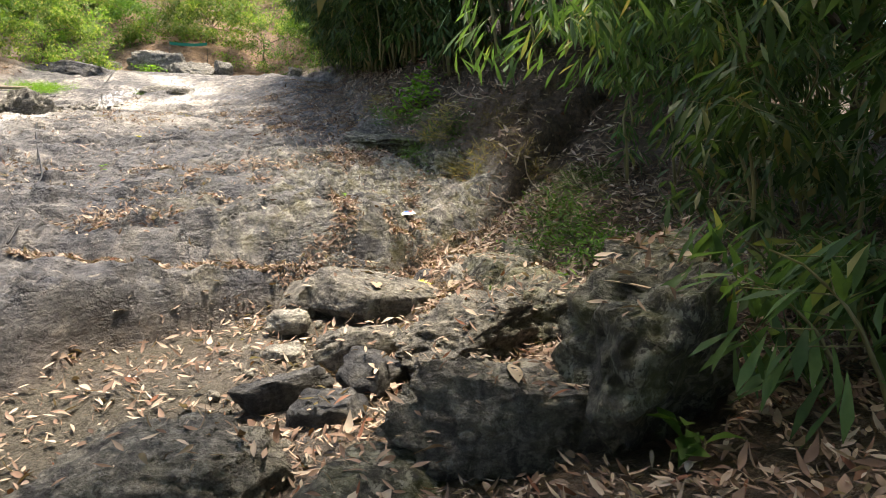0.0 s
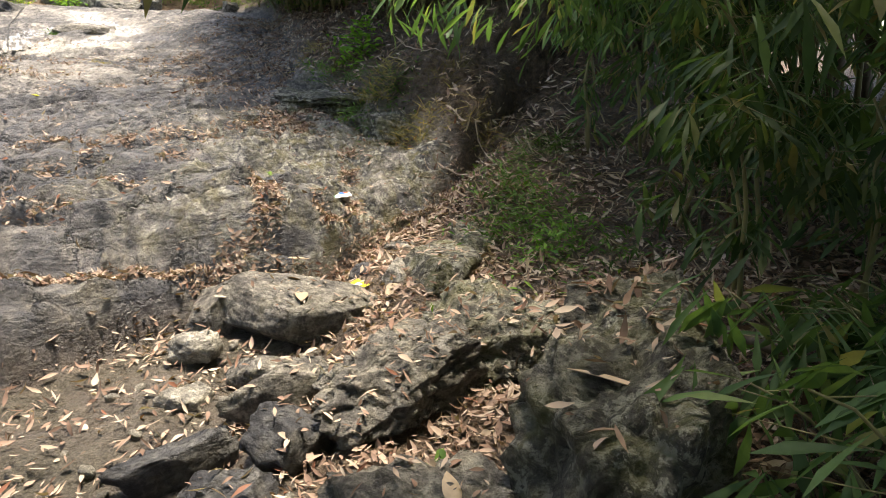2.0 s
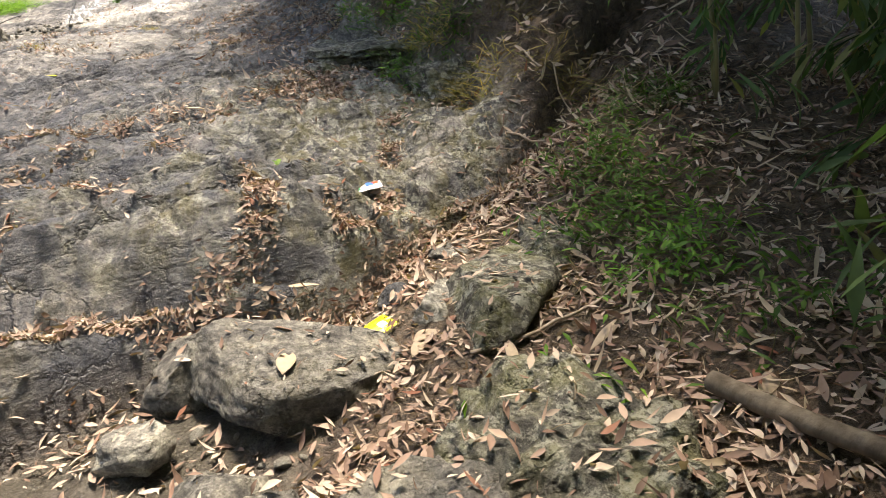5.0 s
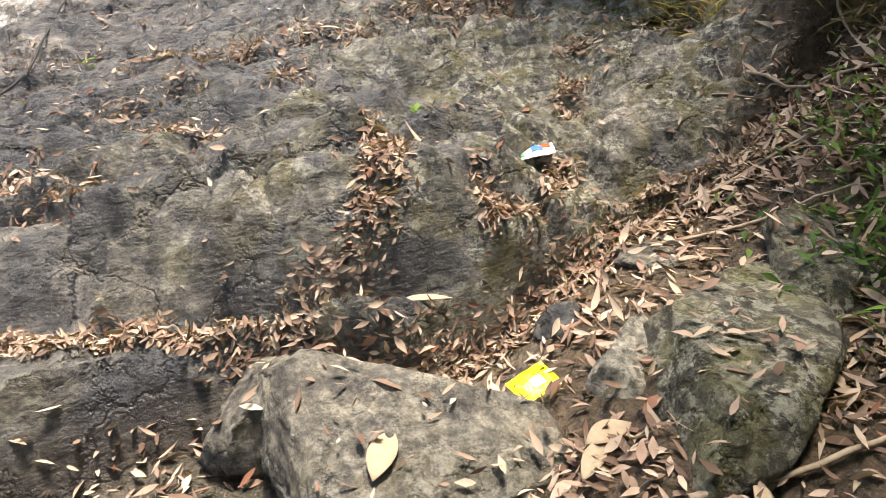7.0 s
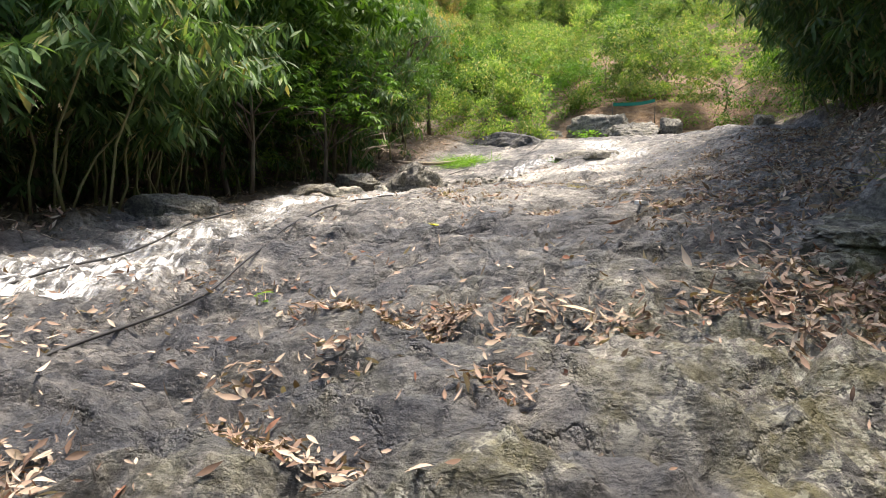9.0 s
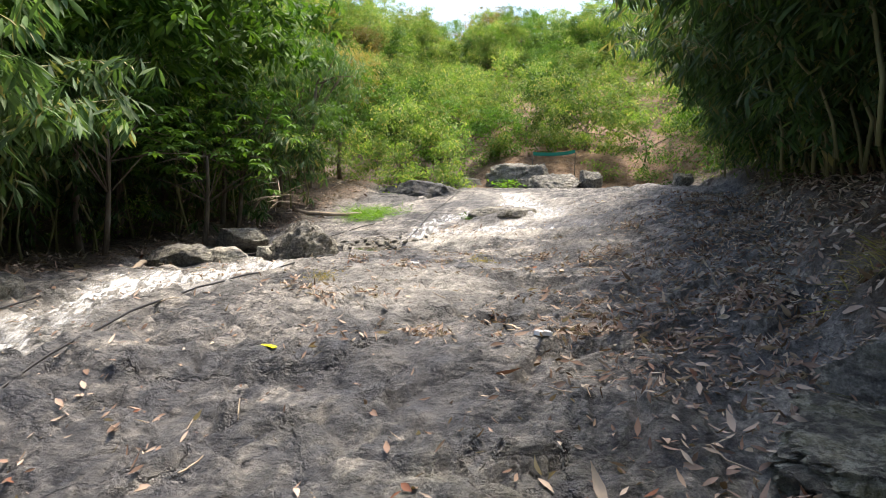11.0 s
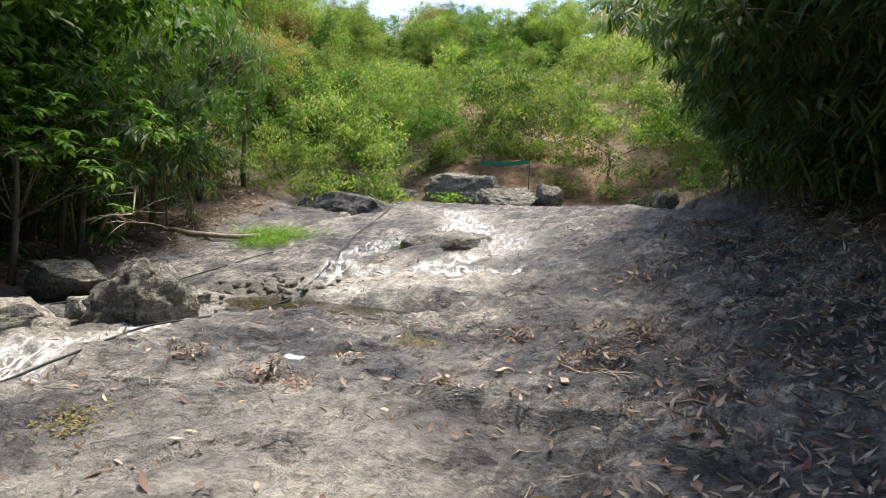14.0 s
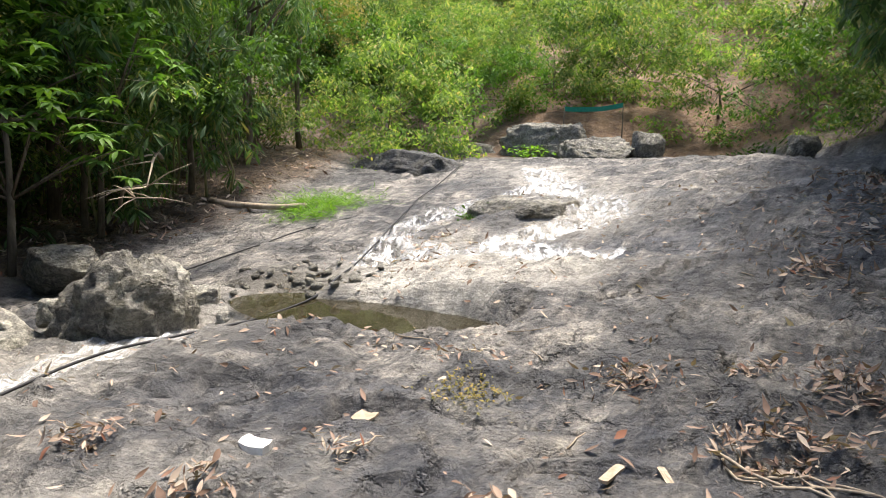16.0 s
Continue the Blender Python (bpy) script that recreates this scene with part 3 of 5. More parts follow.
rock("stone", -0.98, 3.38, 0.14, (0.36, 0.17, 0.20), dark_mat, "long dark slate-coloured stone", 18, 35, (0, -8))
rock("stone", -0.58, 3.12, 0.16, (0.27, 0.24, 0.26), dark_mat, "dark rounded stone on dead leaves", 19, 20)
rock("stone", -0.36, 3.50, 0.29, (0.27, 0.26, 0.26), dark_mat, "smooth blue-grey stone between boulders", 20, 0)
rock("boulder", -1.25, 2.35, 0.28, (0.62, 0.42, 0.36), boulder_mat, "rough grey boulder beside a sandy hollow", 21, 12, detail=5)
rock("boulder", -0.20, 2.15, 0.36, (0.52, 0.42, 0.36), lichen_mat, "mossy rock under dead leaves", 22, 50)
rock("boulder", 1.25, 1.55, 0.62, (0.45, 0.40, 0.35), lichen_mat, "mossy boulder under bamboo", 23, 10)
rock("boulder", 0.72, 1.55, 0.50, (0.30, 0.28, 0.30), lichen_mat, "small mossy boulder beside dead leaves", 24, 10)
rock("stone", -0.75, 4.40, 0.12, (0.34, 0.22, 0.2), boulder_mat, "grey stone between larger rocks", 25, -30)
rock("stone", -0.52, 4.05, 0.25, (0.42, 0.22, 0.24), boulder_mat, "long grey stone with a dark underside", 26, 35)
rock("boulder", -1.55, 11.35, 1.62, (0.55, 0.42, 0.50), boulder_mat, "rounded grey boulder behind a rock ledge", 27, 20, detail=5)
rock("boulder", -0.35, 9.35, 1.22, (0.55, 0.4, 0.40), lichen_mat, "mossy rock edge below a soil bank", 28, -20, detail=5, roughness=0.12)


def ledge(x, y, top, size, turn, mat, label, seed):
    """A flat-topped block of thin crumbling beds, each set back or jutting out."""
    bm = bmesh.new()
    bmesh.ops.create_cube(bm, size=2.0)
    bmesh.ops.subdivide_edges(bm, edges=bm.edges[:], cuts=38, use_grid_fill=True)
    off = Vector((seed * 2.3, seed * 5.1, 0))
    for v in bm.verts:
        p = v.co.copy()
        flat = Vector((p.x, p.y, 0))
        big = max(abs(p.x), abs(p.y))
        if flat.length > 0:
            flat *= (big / flat.length) ** 0.45
        bed = p.z * 3.4 + 0.7 * noise.noise(p * 1.1 + off)
        jut = 0.10 * noise.noise(Vector((math.floor(bed) * 3.1, 0.6 * p.x, 0.6 * p.y)) + off) + 0.12 * noise.fractal(p * 2.4 + off, 0.8, 2.1, 5) + 0.07 * noise.fractal(p * 9 + off, 0.8, 2.1, 4)
        if bed % 1.0 > 0.82:
            jut -= 0.10
        flat *= 0.92 + jut
        z = p.z + 0.14 * noise.fractal(p * 1.8 + off, 0.8, 2.1, 6)
        v.co = Vector((flat.x * size[0], flat.y * size[1], z * size[2]))
    me = bpy.data.meshes.new("rock_ledge")
    bm.to_mesh(me)
    bm.free()
    me.materials.append(mat)
    ob = new("rock_ledge", me)
    ob.matrix_basis = pose(x, y, top - size[2], 3, -2, turn)
    return tagged(ob, label, "rock")


ledge(-1.28, 10.42, 1.36, (0.85, 0.52, 0.34), 14, lichen_mat, "crumbling flat-topped ledge of conglomerate under dead leaves", 3)
rock("stone", -1.75, 9.75, 1.22, (0.30, 0.24, 0.2), lichen_mat, "small mossy rock beside fallen leaves", 29, 20)
rock("boulder", -10.85, 15.02, 1.76, (0.62, 0.56, 0.84), boulder_mat, "large angular grey-brown boulder at the stream's side", 30, 50, detail=5, roughness=0.12, facets=8)
rock("boulder", -12.0, 15.9, 1.45, (0.75, 0.4, 0.55), pale_mat, "pale boulder behind a dark one", 31, -15, detail=5)
rock("boulder", -10.9, 15.9, 1.32, (0.32, 0.24, 0.22), pale_mat, "pale rounded stone on gravel", 32, -30)
rock("stone", -10.15, 15.75, 1.22, (0.24, 0.18, 0.17), pale_mat, "pale wedge-shaped stone beside a boulder", 44, 40)
rock("stone", -9.95, 16.05, 1.2, (0.16, 0.13, 0.12), pale_mat, "small pale stone on gravel", 45, 80)
rock("stone", -11.55, 14.75, 1.28, (0.28, 0.22, 0.2), pale_mat, "pale stone washed by the stream", 46, 10)
rock("stone", -11.2, 14.15, 1.12, (0.24, 0.2, 0.16), pale_mat, "low pale stone in running water", 47, 65)
rock("boulder", -11.9, 14.2, 1.25, (0.6, 0.45, 0.4), pale_mat, "pale stream boulder washed by water", 33, 10)
rock("boulder", -12.2, 13.3, 1.3, (0.7, 0.45, 0.4), boulder_mat, "flat grey boulder beside the chute", 34, 30)
rock("boulder", -13.6, 15.6, 1.5, (0.85, 0.5, 0.4), boulder_mat, "low grey boulder on the leafy bank", 35, 10)
rock("boulder", -10.4, 9.6, 1.30, (0.8, 0.45, 0.4), boulder_mat, "grey boulder at the edge of the bank", 36, 40)
rock("boulder", -9.85, 20.55, 2.09, (1.05, 0.7, 0.5), boulder_mat, "low dark rock islet with moss", 37, 25, detail=5, roughness=0.03)
rock("outcrop", -14.6, 23.4, 2.85, (1.7, 0.9, 1.0), dark_mat, "dark rock outcrop below the wooded bank", 38, 30, detail=5, roughness=0.10)
rock("boulder", -13.9, 28.0, 3.62, (1.5, 0.9, 1.2), boulder_mat, "pale grey boulder at the head of the slab", 39, 10, detail=5)
rock("boulder", -12.3, 27.6, 3.25, (1.2, 0.8, 0.9), boulder_mat, "grey boulder at the head of the slab", 40, -15, detail=5)
rock("boulder", -11.1, 27.8, 3.35, (0.5, 0.45, 0.7), boulder_mat, "upright grey rock behind the slab", 41, 5)
rock("boulder", -16.3, 27.6, 3.1, (1.6, 1.0, 0.8), boulder_mat, "grey boulder beside the wooded bank", 42, 25)
rock("boulder", -7.3, 25.8, 3.15, (0.4, 0.35, 0.35), boulder_mat, "small grey boulder below green bushes", 43, 0)

_r = random.Random(5)
_peb = [rock_mesh("pebble", 60 + k, (1, 0.8, 0.6), m, 7, 0.04, 2) for k, m in enumerate((pale_mat, boulder_mat, pale_mat))]
for k in range(150):
    if k < 110:
        px_, py_ = _r.gauss(-10.5, 0.55), _r.gauss(16.7, 0.45)
        s_ = _r.uniform(0.02, 0.085)
    else:
        px_, py_ = _r.uniform(-1.9, -0.3), _r.uniform(2.6, 5.0)
        s_ = _r.uniform(0.02, 0.06)
    ob = new("pebble", _peb[k % 3])
    ob.matrix_basis = pose(px_, py_, height(px_, py_) + s_ * 0.25, _r.uniform(-20, 20), _r.uniform(-20, 20), _r.uniform(0, 360)) @ Matrix.Scale(s_, 4)
    tagged(ob, "small pale stream pebble on gravel" if k < 110 else "small stone among dead leaves", "pebble", "pebbles")


# ---- leaves ----
def leaf_cloud(pos, axis, up, length, width, bend, segs=3):
    """Vertices and faces of many pointed leaves: pos, axis and up are N x 3 arrays; each leaf droops by bend."""
    n = len(pos)
    sidev = np.cross(axis, up)
    sidev /= np.linalg.norm(sidev, axis=1)[:, None] + 1e-9
    nrm = np.cross(sidev, axis)
    rows = []
    prof = {3: (0.55, 1.0), 4: (0.75, 1.0, 0.55), 7: (0.5, 0.85, 1.0, 0.95, 0.75, 0.4)}[segs]
    k = 0
    base = pos
    rows.append(base[:, None])
    for j, w in enumerate(prof):
        f = (j + 1) / segs
        mid = pos + axis * (length * f)[:, None] - nrm * (bend * length * f * f)[:, None]
        half = sidev * (width * w * 0.5)[:, None]
        lift = nrm * (width * 0.16 * w)[:, None]
        rows.append(np.stack([mid - half + lift, mid, mid + half + lift], 1))
    tip = pos + axis * length[:, None] - nrm * (bend * length)[:, None]
    rows.append(tip[:, None])
    v = np.concatenate(rows, 1)
    per = v.shape[1]
    pat = [(0, 2, 1), (0, 3, 2)]
    for j in range(len(prof) - 1):
        a = 1 + 3 * j
        pat += [(a, a + 1, a + 4, a + 3), (a + 1, a + 2, a + 5, a + 4)]
    a = 1 + 3 * (len(prof) - 1)
    pat += [(a, a + 1, per - 1), (a + 1, a + 2, per - 1)]
    return v.reshape(-1, 3), per, pat, n


def fast_mesh(name, v, per, pat, n, mat):
    me = bpy.data.meshes.new(name)
    sizes = np.array([len(p) for p in pat])
    flat = np.concatenate([np.array(p) for p in pat])
    loops = (np.arange(n)[:, None] * per + flat[None]).ravel()
    tot = np.tile(sizes, n)
    me.vertices.add(len(v))
    me.vertices.foreach_set("co", np.ascontiguousarray(v, dtype=np.float32).ravel())
    me.loops.add(len(loops))
    me.loops.foreach_set("vertex_index", loops.astype(np.int32))
    me.polygons.add(len(tot))
    me.polygons.foreach_set("loop_start", np.concatenate([[0], np.cumsum(tot)[:-1]]).astype(np.int32))
    me.update(calc_edges=True)
    me.materials.append(mat)
    return me


def unit(a):
    return a / (np.linalg.norm(a, axis=1)[:, None] + 1e-9)


def litter(name, label, count, where, weight, lo, hi, slim, seed, mat=None, pile=0.02, drop=False):
    """Dead leaves lying on the ground, more where weight is high."""
    rng = np.random.default_rng(seed)
    x0, x1, y0, y1 = where
    x, y = rng.uniform(x0, x1, count * max(14, 200000 // count)), rng.uniform(y0, y1, count * max(14, 200000 // count))
    keep = rng.random(len(x)) < weight(x, y)
    x, y = x[keep][:count], y[keep][:count]
    n = len(x)
    e = 0.02
    z = land(x, y)[0]
    zx, zy = land(x + e, y)[0], land(x, y + e)[0]
    if drop:
        dg = bpy.context.evaluated_depsgraph_get()
        tops = np.array([scene.ray_cast(dg, Vector((a, b, c + 1.2)), Vector((0, 0, -1)))[1].z for a, b, c in zip(x, y, z)])
        steep = np.array([scene.ray_cast(dg, Vector((a + 0.05, b, c + 1.2)), Vector((0, 0, -1)))[1].z for a, b, c in zip(x, y, z)])
        on = (tops > z + 0.02)
        ok = ~on | ((np.abs(steep - tops) < 0.03) & (rng.random(len(x)) < 0.30))
        x, y, z, zx, zy, tops = x[ok], y[ok], z[ok], zx[ok], zy[ok], tops[ok]
        z = np.maximum(z, tops)
        zx, zy, n = z + (zx - zx), z + (zy - zy), len(z)
    nrm = unit(np.stack([-(zx - z) / e * 0.7, -(zy - z) / e * 0.7, np.ones(n)], 1) + rng.normal(0, 0.34, (n, 3)))
    a = rng.uniform(0, 2 * math.pi, n)
    axis = np.stack([np.cos(a), np.sin(a), np.zeros(n)], 1)
    axis = unit(axis - nrm * (axis * nrm).sum(1)[:, None])
    length = rng.uniform(lo, hi, n) * rng.uniform(0.7, 1.1, n)
    width = length * rng.uniform(slim[0], slim[1], n)
    pos = np.stack([x, y, z + 0.004 + rng.random(n) * pile], 1) - axis * length[:, None] / 2
    v, per, pat, n = leaf_cloud(pos, axis, nrm, length, width, rng.normal(0.0, 0.42, n), 4)
    return tagged(new(name, fast_mesh(name, v, per, pat, n, mat or litter_mat)), label, "dead leaves", kind="stuff")


def w_soil(x, y):
    z, k, left, right, foot, shelf = land(x, y, False)
    return np.clip(k["soil"] - 0.2 * k["sand"], 0.0, 1) * (0.35 + 0.65 * smooth(-0.4, 0.3, fbm(x * 1.2, y * 1.2, 3, 81)))


def w_trough(x, y):
    best = 0 * x
    wob = 0.10 * fbm(x * 1.3, y * 1.3, 3, 5)
    for k, line in enumerate(TROUGHS):
        best = np.maximum(best, smooth(0.19, 0.03, np.abs(side(x, y, line) + wob * 1.2)) * smooth(-0.15, 0.25, fbm(x * 1.7, y * 1.7, 2, 83 + k)))
    foot = np.abs(side(x, y, FOOT) + wob + 0.03)
    return np.maximum(best, smooth(0.16, 0.02, foot) * (x > -4) * (y < 8.2))


def w_slab(x, y):
    z, k, left, right, foot, shelf = land(x, y, False)
    u, v = stream_uv(x, y)
    ribs = fbm(u * 1.15 + 0.25 * v, v * 0.55, 5, 11, 0.55)
    patch = smooth(0.25, 0.6, fbm(x * 1.1 + 3, y * 1.1, 3, 87))
    return (0.07 + 0.6 * patch * smooth(0.1, -0.5, ribs) + 1.0 * smooth(-1.6, 0.1, right) * smooth(8, 10, y)) * (foot > 0.1) * (k["soil"] < 0.6)


bpy.context.view_layer.update()
litter("leaf_litter", "brown and buff dead leaves between the rocks", 24000, (-2.6, 3.2, 1.2, 8.5), w_soil, 0.03, 0.12, (0.12, 0.42), 1, pile=0.05, drop=True)
litter("leaf_litter", "pinkish brown dead leaves lying in rock cracks", 9500, (-4.5, 1.0, 5.0, 9.8), w_trough, 0.022, 0.09, (0.14, 0.45), 2, pile=0.05)
litter("leaf_litter", "dead leaves scattered over the stream bed", 10000, (-11, 0.5, 5.5, 22), w_slab, 0.03, 0.11, (0.15, 0.4), 3)
def w_margin(x, y):
    z, k, left, right, foot, shelf = land(x, y, False)
    return smooth(-2.4, 0.2, right + 0.9 * fbm(x * 0.9, y * 0.9, 3, 88)) * (right < 1.2) * (y > 9.5)


litter("leaf_litter", "thick brown leaf litter along the shaded margin", 8500, (-7.5, -0.8, 9.5, 23), w_margin, 0.04, 0.13, (0.15, 0.38), 12, pile=0.05)
PILES = [(-3.43, 11.46, 0.35), (-3.98, 12.48, 0.22), (-3.0, 12.9, 0.5), (-6.35, 15.95, 0.28), (-5.45, 15.55, 0.4), (-5.3, 16.2, 0.3), (-4.6, 11.9, 0.2), (-6.6, 11.4, 0.22), (-5.9, 11.7, 0.2), (-3.1, 6.0, 0.4), (-3.7, 6.0, 0.4), (-1.5, 9.2, 0.45), (-1.9, 9.6, 0.3), (-6.9, 13.6, 0.2), (-4.3, 13.3, 0.25), (-4.2, 7.8, 0.25), (-3.5, 8.05, 0.25), (-2.85, 8.2, 0.3), (-2.4, 8.35, 0.28), (-2.0, 8.7, 0.3), (-1.6, 8.75, 0.35), (-2.7, 6.9, 0.2), (-3.3, 6.8, 0.22),
         (-7.96, 13.54, 0.2), (-6.99, 14.26, 0.15), (-5.76, 16.33, 0.2), (-5.25, 16.09, 0.25), (-5.82, 18.06, 0.25), (-7.2, 13.67, 0.22), (-6.22, 14.38, 0.2), (-3.07, 12.1, 0.3), (-4.75, 11.11, 0.25),
         (-4.06, 12.61, 0.2), (-6.13, 11.31, 0.2), (-3.3, 7.3, 0.2), (-3.62, 6.98, 0.22), (-2.52, 7.55, 0.22), (-2.07, 9.54, 0.3), (-1.6, 8.94, 0.4), (-1.2, 10.4, 0.35)]


def w_piles(x, y):
    best = 0 * x
    for px_, py_, pr_ in PILES:
        best = np.maximum(best, blob(x, y, px_, py_, pr_ * 1.5, pr_, 0.4))
    return best ** 1.5


litter("leaf_litter", "small heaps of dry leaves on the stream bed", 10500, (-8.5, -0.8, 5.4, 18.6), w_piles, 0.025, 0.10, (0.10, 0.42), 8, pile=0.07)
litter("sheath_litter", "long pale strap-like bamboo sheaths among dead leaves", 340, (0.3, 2.6, 4.2, 9.5), w_soil, 0.14, 0.34, (0.06, 0.13), 9, big_leaf_mat, pile=0.06)
litter("leaf_litter", "dry bamboo leaves over the soil bank", 12000, (-6, 4, 7, 24), w_soil, 0.08, 0.19, (0.12, 0.3), 4, pile=0.05)
litter("leaf_litter", "dead leaves under trees on the far bank", 9000, (-22, -6, 4, 24), w_soil, 0.08, 0.2, (0.15, 0.35), 6, pile=0.04)


def single_leaf(name, x, y, length, width, turn, label, mat, up=0.012):
    rng = np.random.default_rng(int(abs(x * 100 + y * 37)))
    a = radians(turn)
    ax = np.array([[math.cos(a), math.sin(a), 0.04]])
    v, per, pat, n = leaf_cloud(np.zeros((1, 3)), ax, np.array([[0.1, 0.05, 1.0]]), np.array([length]), np.array([width]), np.array([0.10]), 7)
    ob = new(name, fast_mesh(name, v, per, pat, n, mat))
    solid = ob.modifiers.new("thick", "SOLIDIFY")
    solid.thickness = 0.002
    hit, place, *_ = scene.ray_cast(bpy.context.evaluated_depsgraph_get(), Vector((x, y, 6)), Vector((0, 0, -1)))
    ob.location = (x, y, (place.z if hit else height(x, y)) + up)
    return tagged(ob, label, "leaf")


bpy.context.view_layer.update()
single_leaf("fallen_leaf", -0.62, 4.98, 0.24, 0.10, 100, "large buff dry leaf lying on rock", big_leaf_mat, 0.03)
single_leaf("fallen_leaf", 0.42, 2.36, 0.26, 0.07, 95, "long pale dry leaf on a boulder", big_leaf_mat)
for _x, _y, _l, _w, _a in ((0.62, 2.45, 0.34, 0.06, -35), (0.70, 2.38, 0.30, 0.05, -20), (-0.02, 5.35, 0.2, 0.09, 50), (0.0, 5.2, 0.22, 0.07, 80), (0.75, 5.4, 0.45, 0.05, 70), (0.9, 5.2, 0.5, 0.055, 60), (0.82, 5.0, 0.42, 0.06, 85), (-2.73, 8.29, 0.22, 0.06, 10), (-1.0, 5.95, 0.26, 0.05, 25), (-4.32, 11.66, 0.26, 0.06, 20), (-4.36, 11.6, 0.22, 0.05, 110), (-4.25, 11.7, 0.2, 0.05, 160), (-3.42, 11.41, 0.24, 0.07, 80), (-3.3, 11.5, 0.26, 0.06, 130), (-3.07, 12.1, 0.3, 0.07, 100), (-2.95, 12.2, 0.3, 0.06, 30),
        (0.80, 2.62, 0.36, 0.035, -25), (1.1, 2.7, 0.30, 0.035, -40), (-0.05, 3.2, 0.2, 0.06, 40), (1.55, 4.1, 0.32, 0.08, 10), (1.45, 4.5, 0.3, 0.07, 60), (0.55, 5.0, 0.4, 0.06, 100), (1.1, 5.6, 0.45, 0.06, 40)):
    single_leaf("dry_sheath", _x, _y, _l, _w, _a, "pale dry bamboo sheath on the ground", big_leaf_mat, 0.02)


def tube(name, pts, r0, r1, mat, sides=7):
    """A tapering round stem through points, as a mesh."""
    pts = [Vector(p) for p in pts]
    verts, faces = [], []
    for k, p in enumerate(pts):
        d = (pts[min(k + 1, len(pts) - 1)] - pts[max(k - 1, 0)]).normalized()
        a = d.orthogonal().normalized()
        b = d.cross(a)
        r = r0 + (r1 - r0) * k / (len(pts) - 1)
        verts += [tuple(p + (a * math.cos(2 * math.pi * j / sides) + b * math.sin(2 * math.pi * j / sides)) * r) for j in range(sides)]
    for k in range(len(pts) - 1):
        for j in range(sides):
            faces.append((k * sides + j, k * sides + (j + 1) % sides, (k + 1) * sides + (j + 1) % sides, (k + 1) * sides + j))
    faces.append(tuple(reversed(range(sides))))
    faces.append(tuple(range((len(pts) - 1) * sides, len(pts) * sides)))
    return mesh_from(name, verts, faces, mat)


def part(name, me, parent, label=""):
    ob = new(name, me)
    ob.parent = parent
    if label:
        ob["label"] = label
    return ob


def join_tubes(name, tubes, mat):
    verts, faces = [], []
    for me in tubes:
        o = len(verts)
        verts += [tuple(v.co) for v in me.vertices]
        faces += [tuple(i + o for i in p.vertices) for p in me.polygons]
        bpy.data.meshes.remove(me)
    return mesh_from(name, verts, faces, mat)


def arch(rng, h, lean, heading, droop, n=9):
    """Points of a culm that leans over towards its tip."""
    out = []
    for k in range(n):
        f = k / (n - 1)
        out.append(Vector((math.cos(heading) * lean * f ** 1.6, math.sin(heading) * lean * f ** 1.6, h * f - droop * f ** 3)) + Vector((rng.gauss(0, .012), rng.gauss(0, .012), 0)) * h)
    return out


def spray(rng, tips, count, ll, ww, spread, droopy):
    """Fans of hanging leaves at points along stems."""
    pos, ax = [], []
    for p in tips:
        base = rng.uniform(0, 2 * math.pi)
        for j in range(count):
            a = base + rng.uniform(-1.3, 1.3)
            d = Vector((math.cos(a), math.sin(a), -rng.uniform(*droopy))).normalized()
            pos.append(p + Vector((rng.gauss(0, spread), rng.gauss(0, spread), rng.gauss(0, spread * 0.7))))
            ax.append(d)
    n = len(pos)
    pos, ax = np.array([tuple(p) for p in pos]), np.array([tuple(a) for a in ax])
    g = np.random.default_rng(rng.randrange(10 ** 6))
    up = unit(np.array([0, 0, 1.0]) + g.normal(0, 0.35, (n, 3)))
    return leaf_cloud(pos, ax, up, g.uniform(*ll, n), g.uniform(*ww, n), g.uniform(0.05, 0.35, n))


def twig_mesh(name, pairs, r, mat):
    """Thin three-sided twigs between pairs of points, joined."""
    a, e = np.array([tuple(p) for p, _ in pairs]), np.array([tuple(q) for _, q in pairs])
    d = unit(e - a)
    s1 = unit(np.cross(d, np.array([0.3, 0.2, 1.0])))
    s2 = np.cross(d, s1)
    ring = [s1 * math.cos(t) + s2 * math.sin(t) for t in (0.0, 2.09, 4.19)]
    v = np.stack([a + g * r for g in ring] + [e + g * r * 0.4 for g in ring], 1)
    return fast_mesh(name, v.reshape(-1, 3), 6, [(0, 1, 4, 3), (1, 2, 5, 4), (2, 0, 3, 5)], len(pairs), mat)


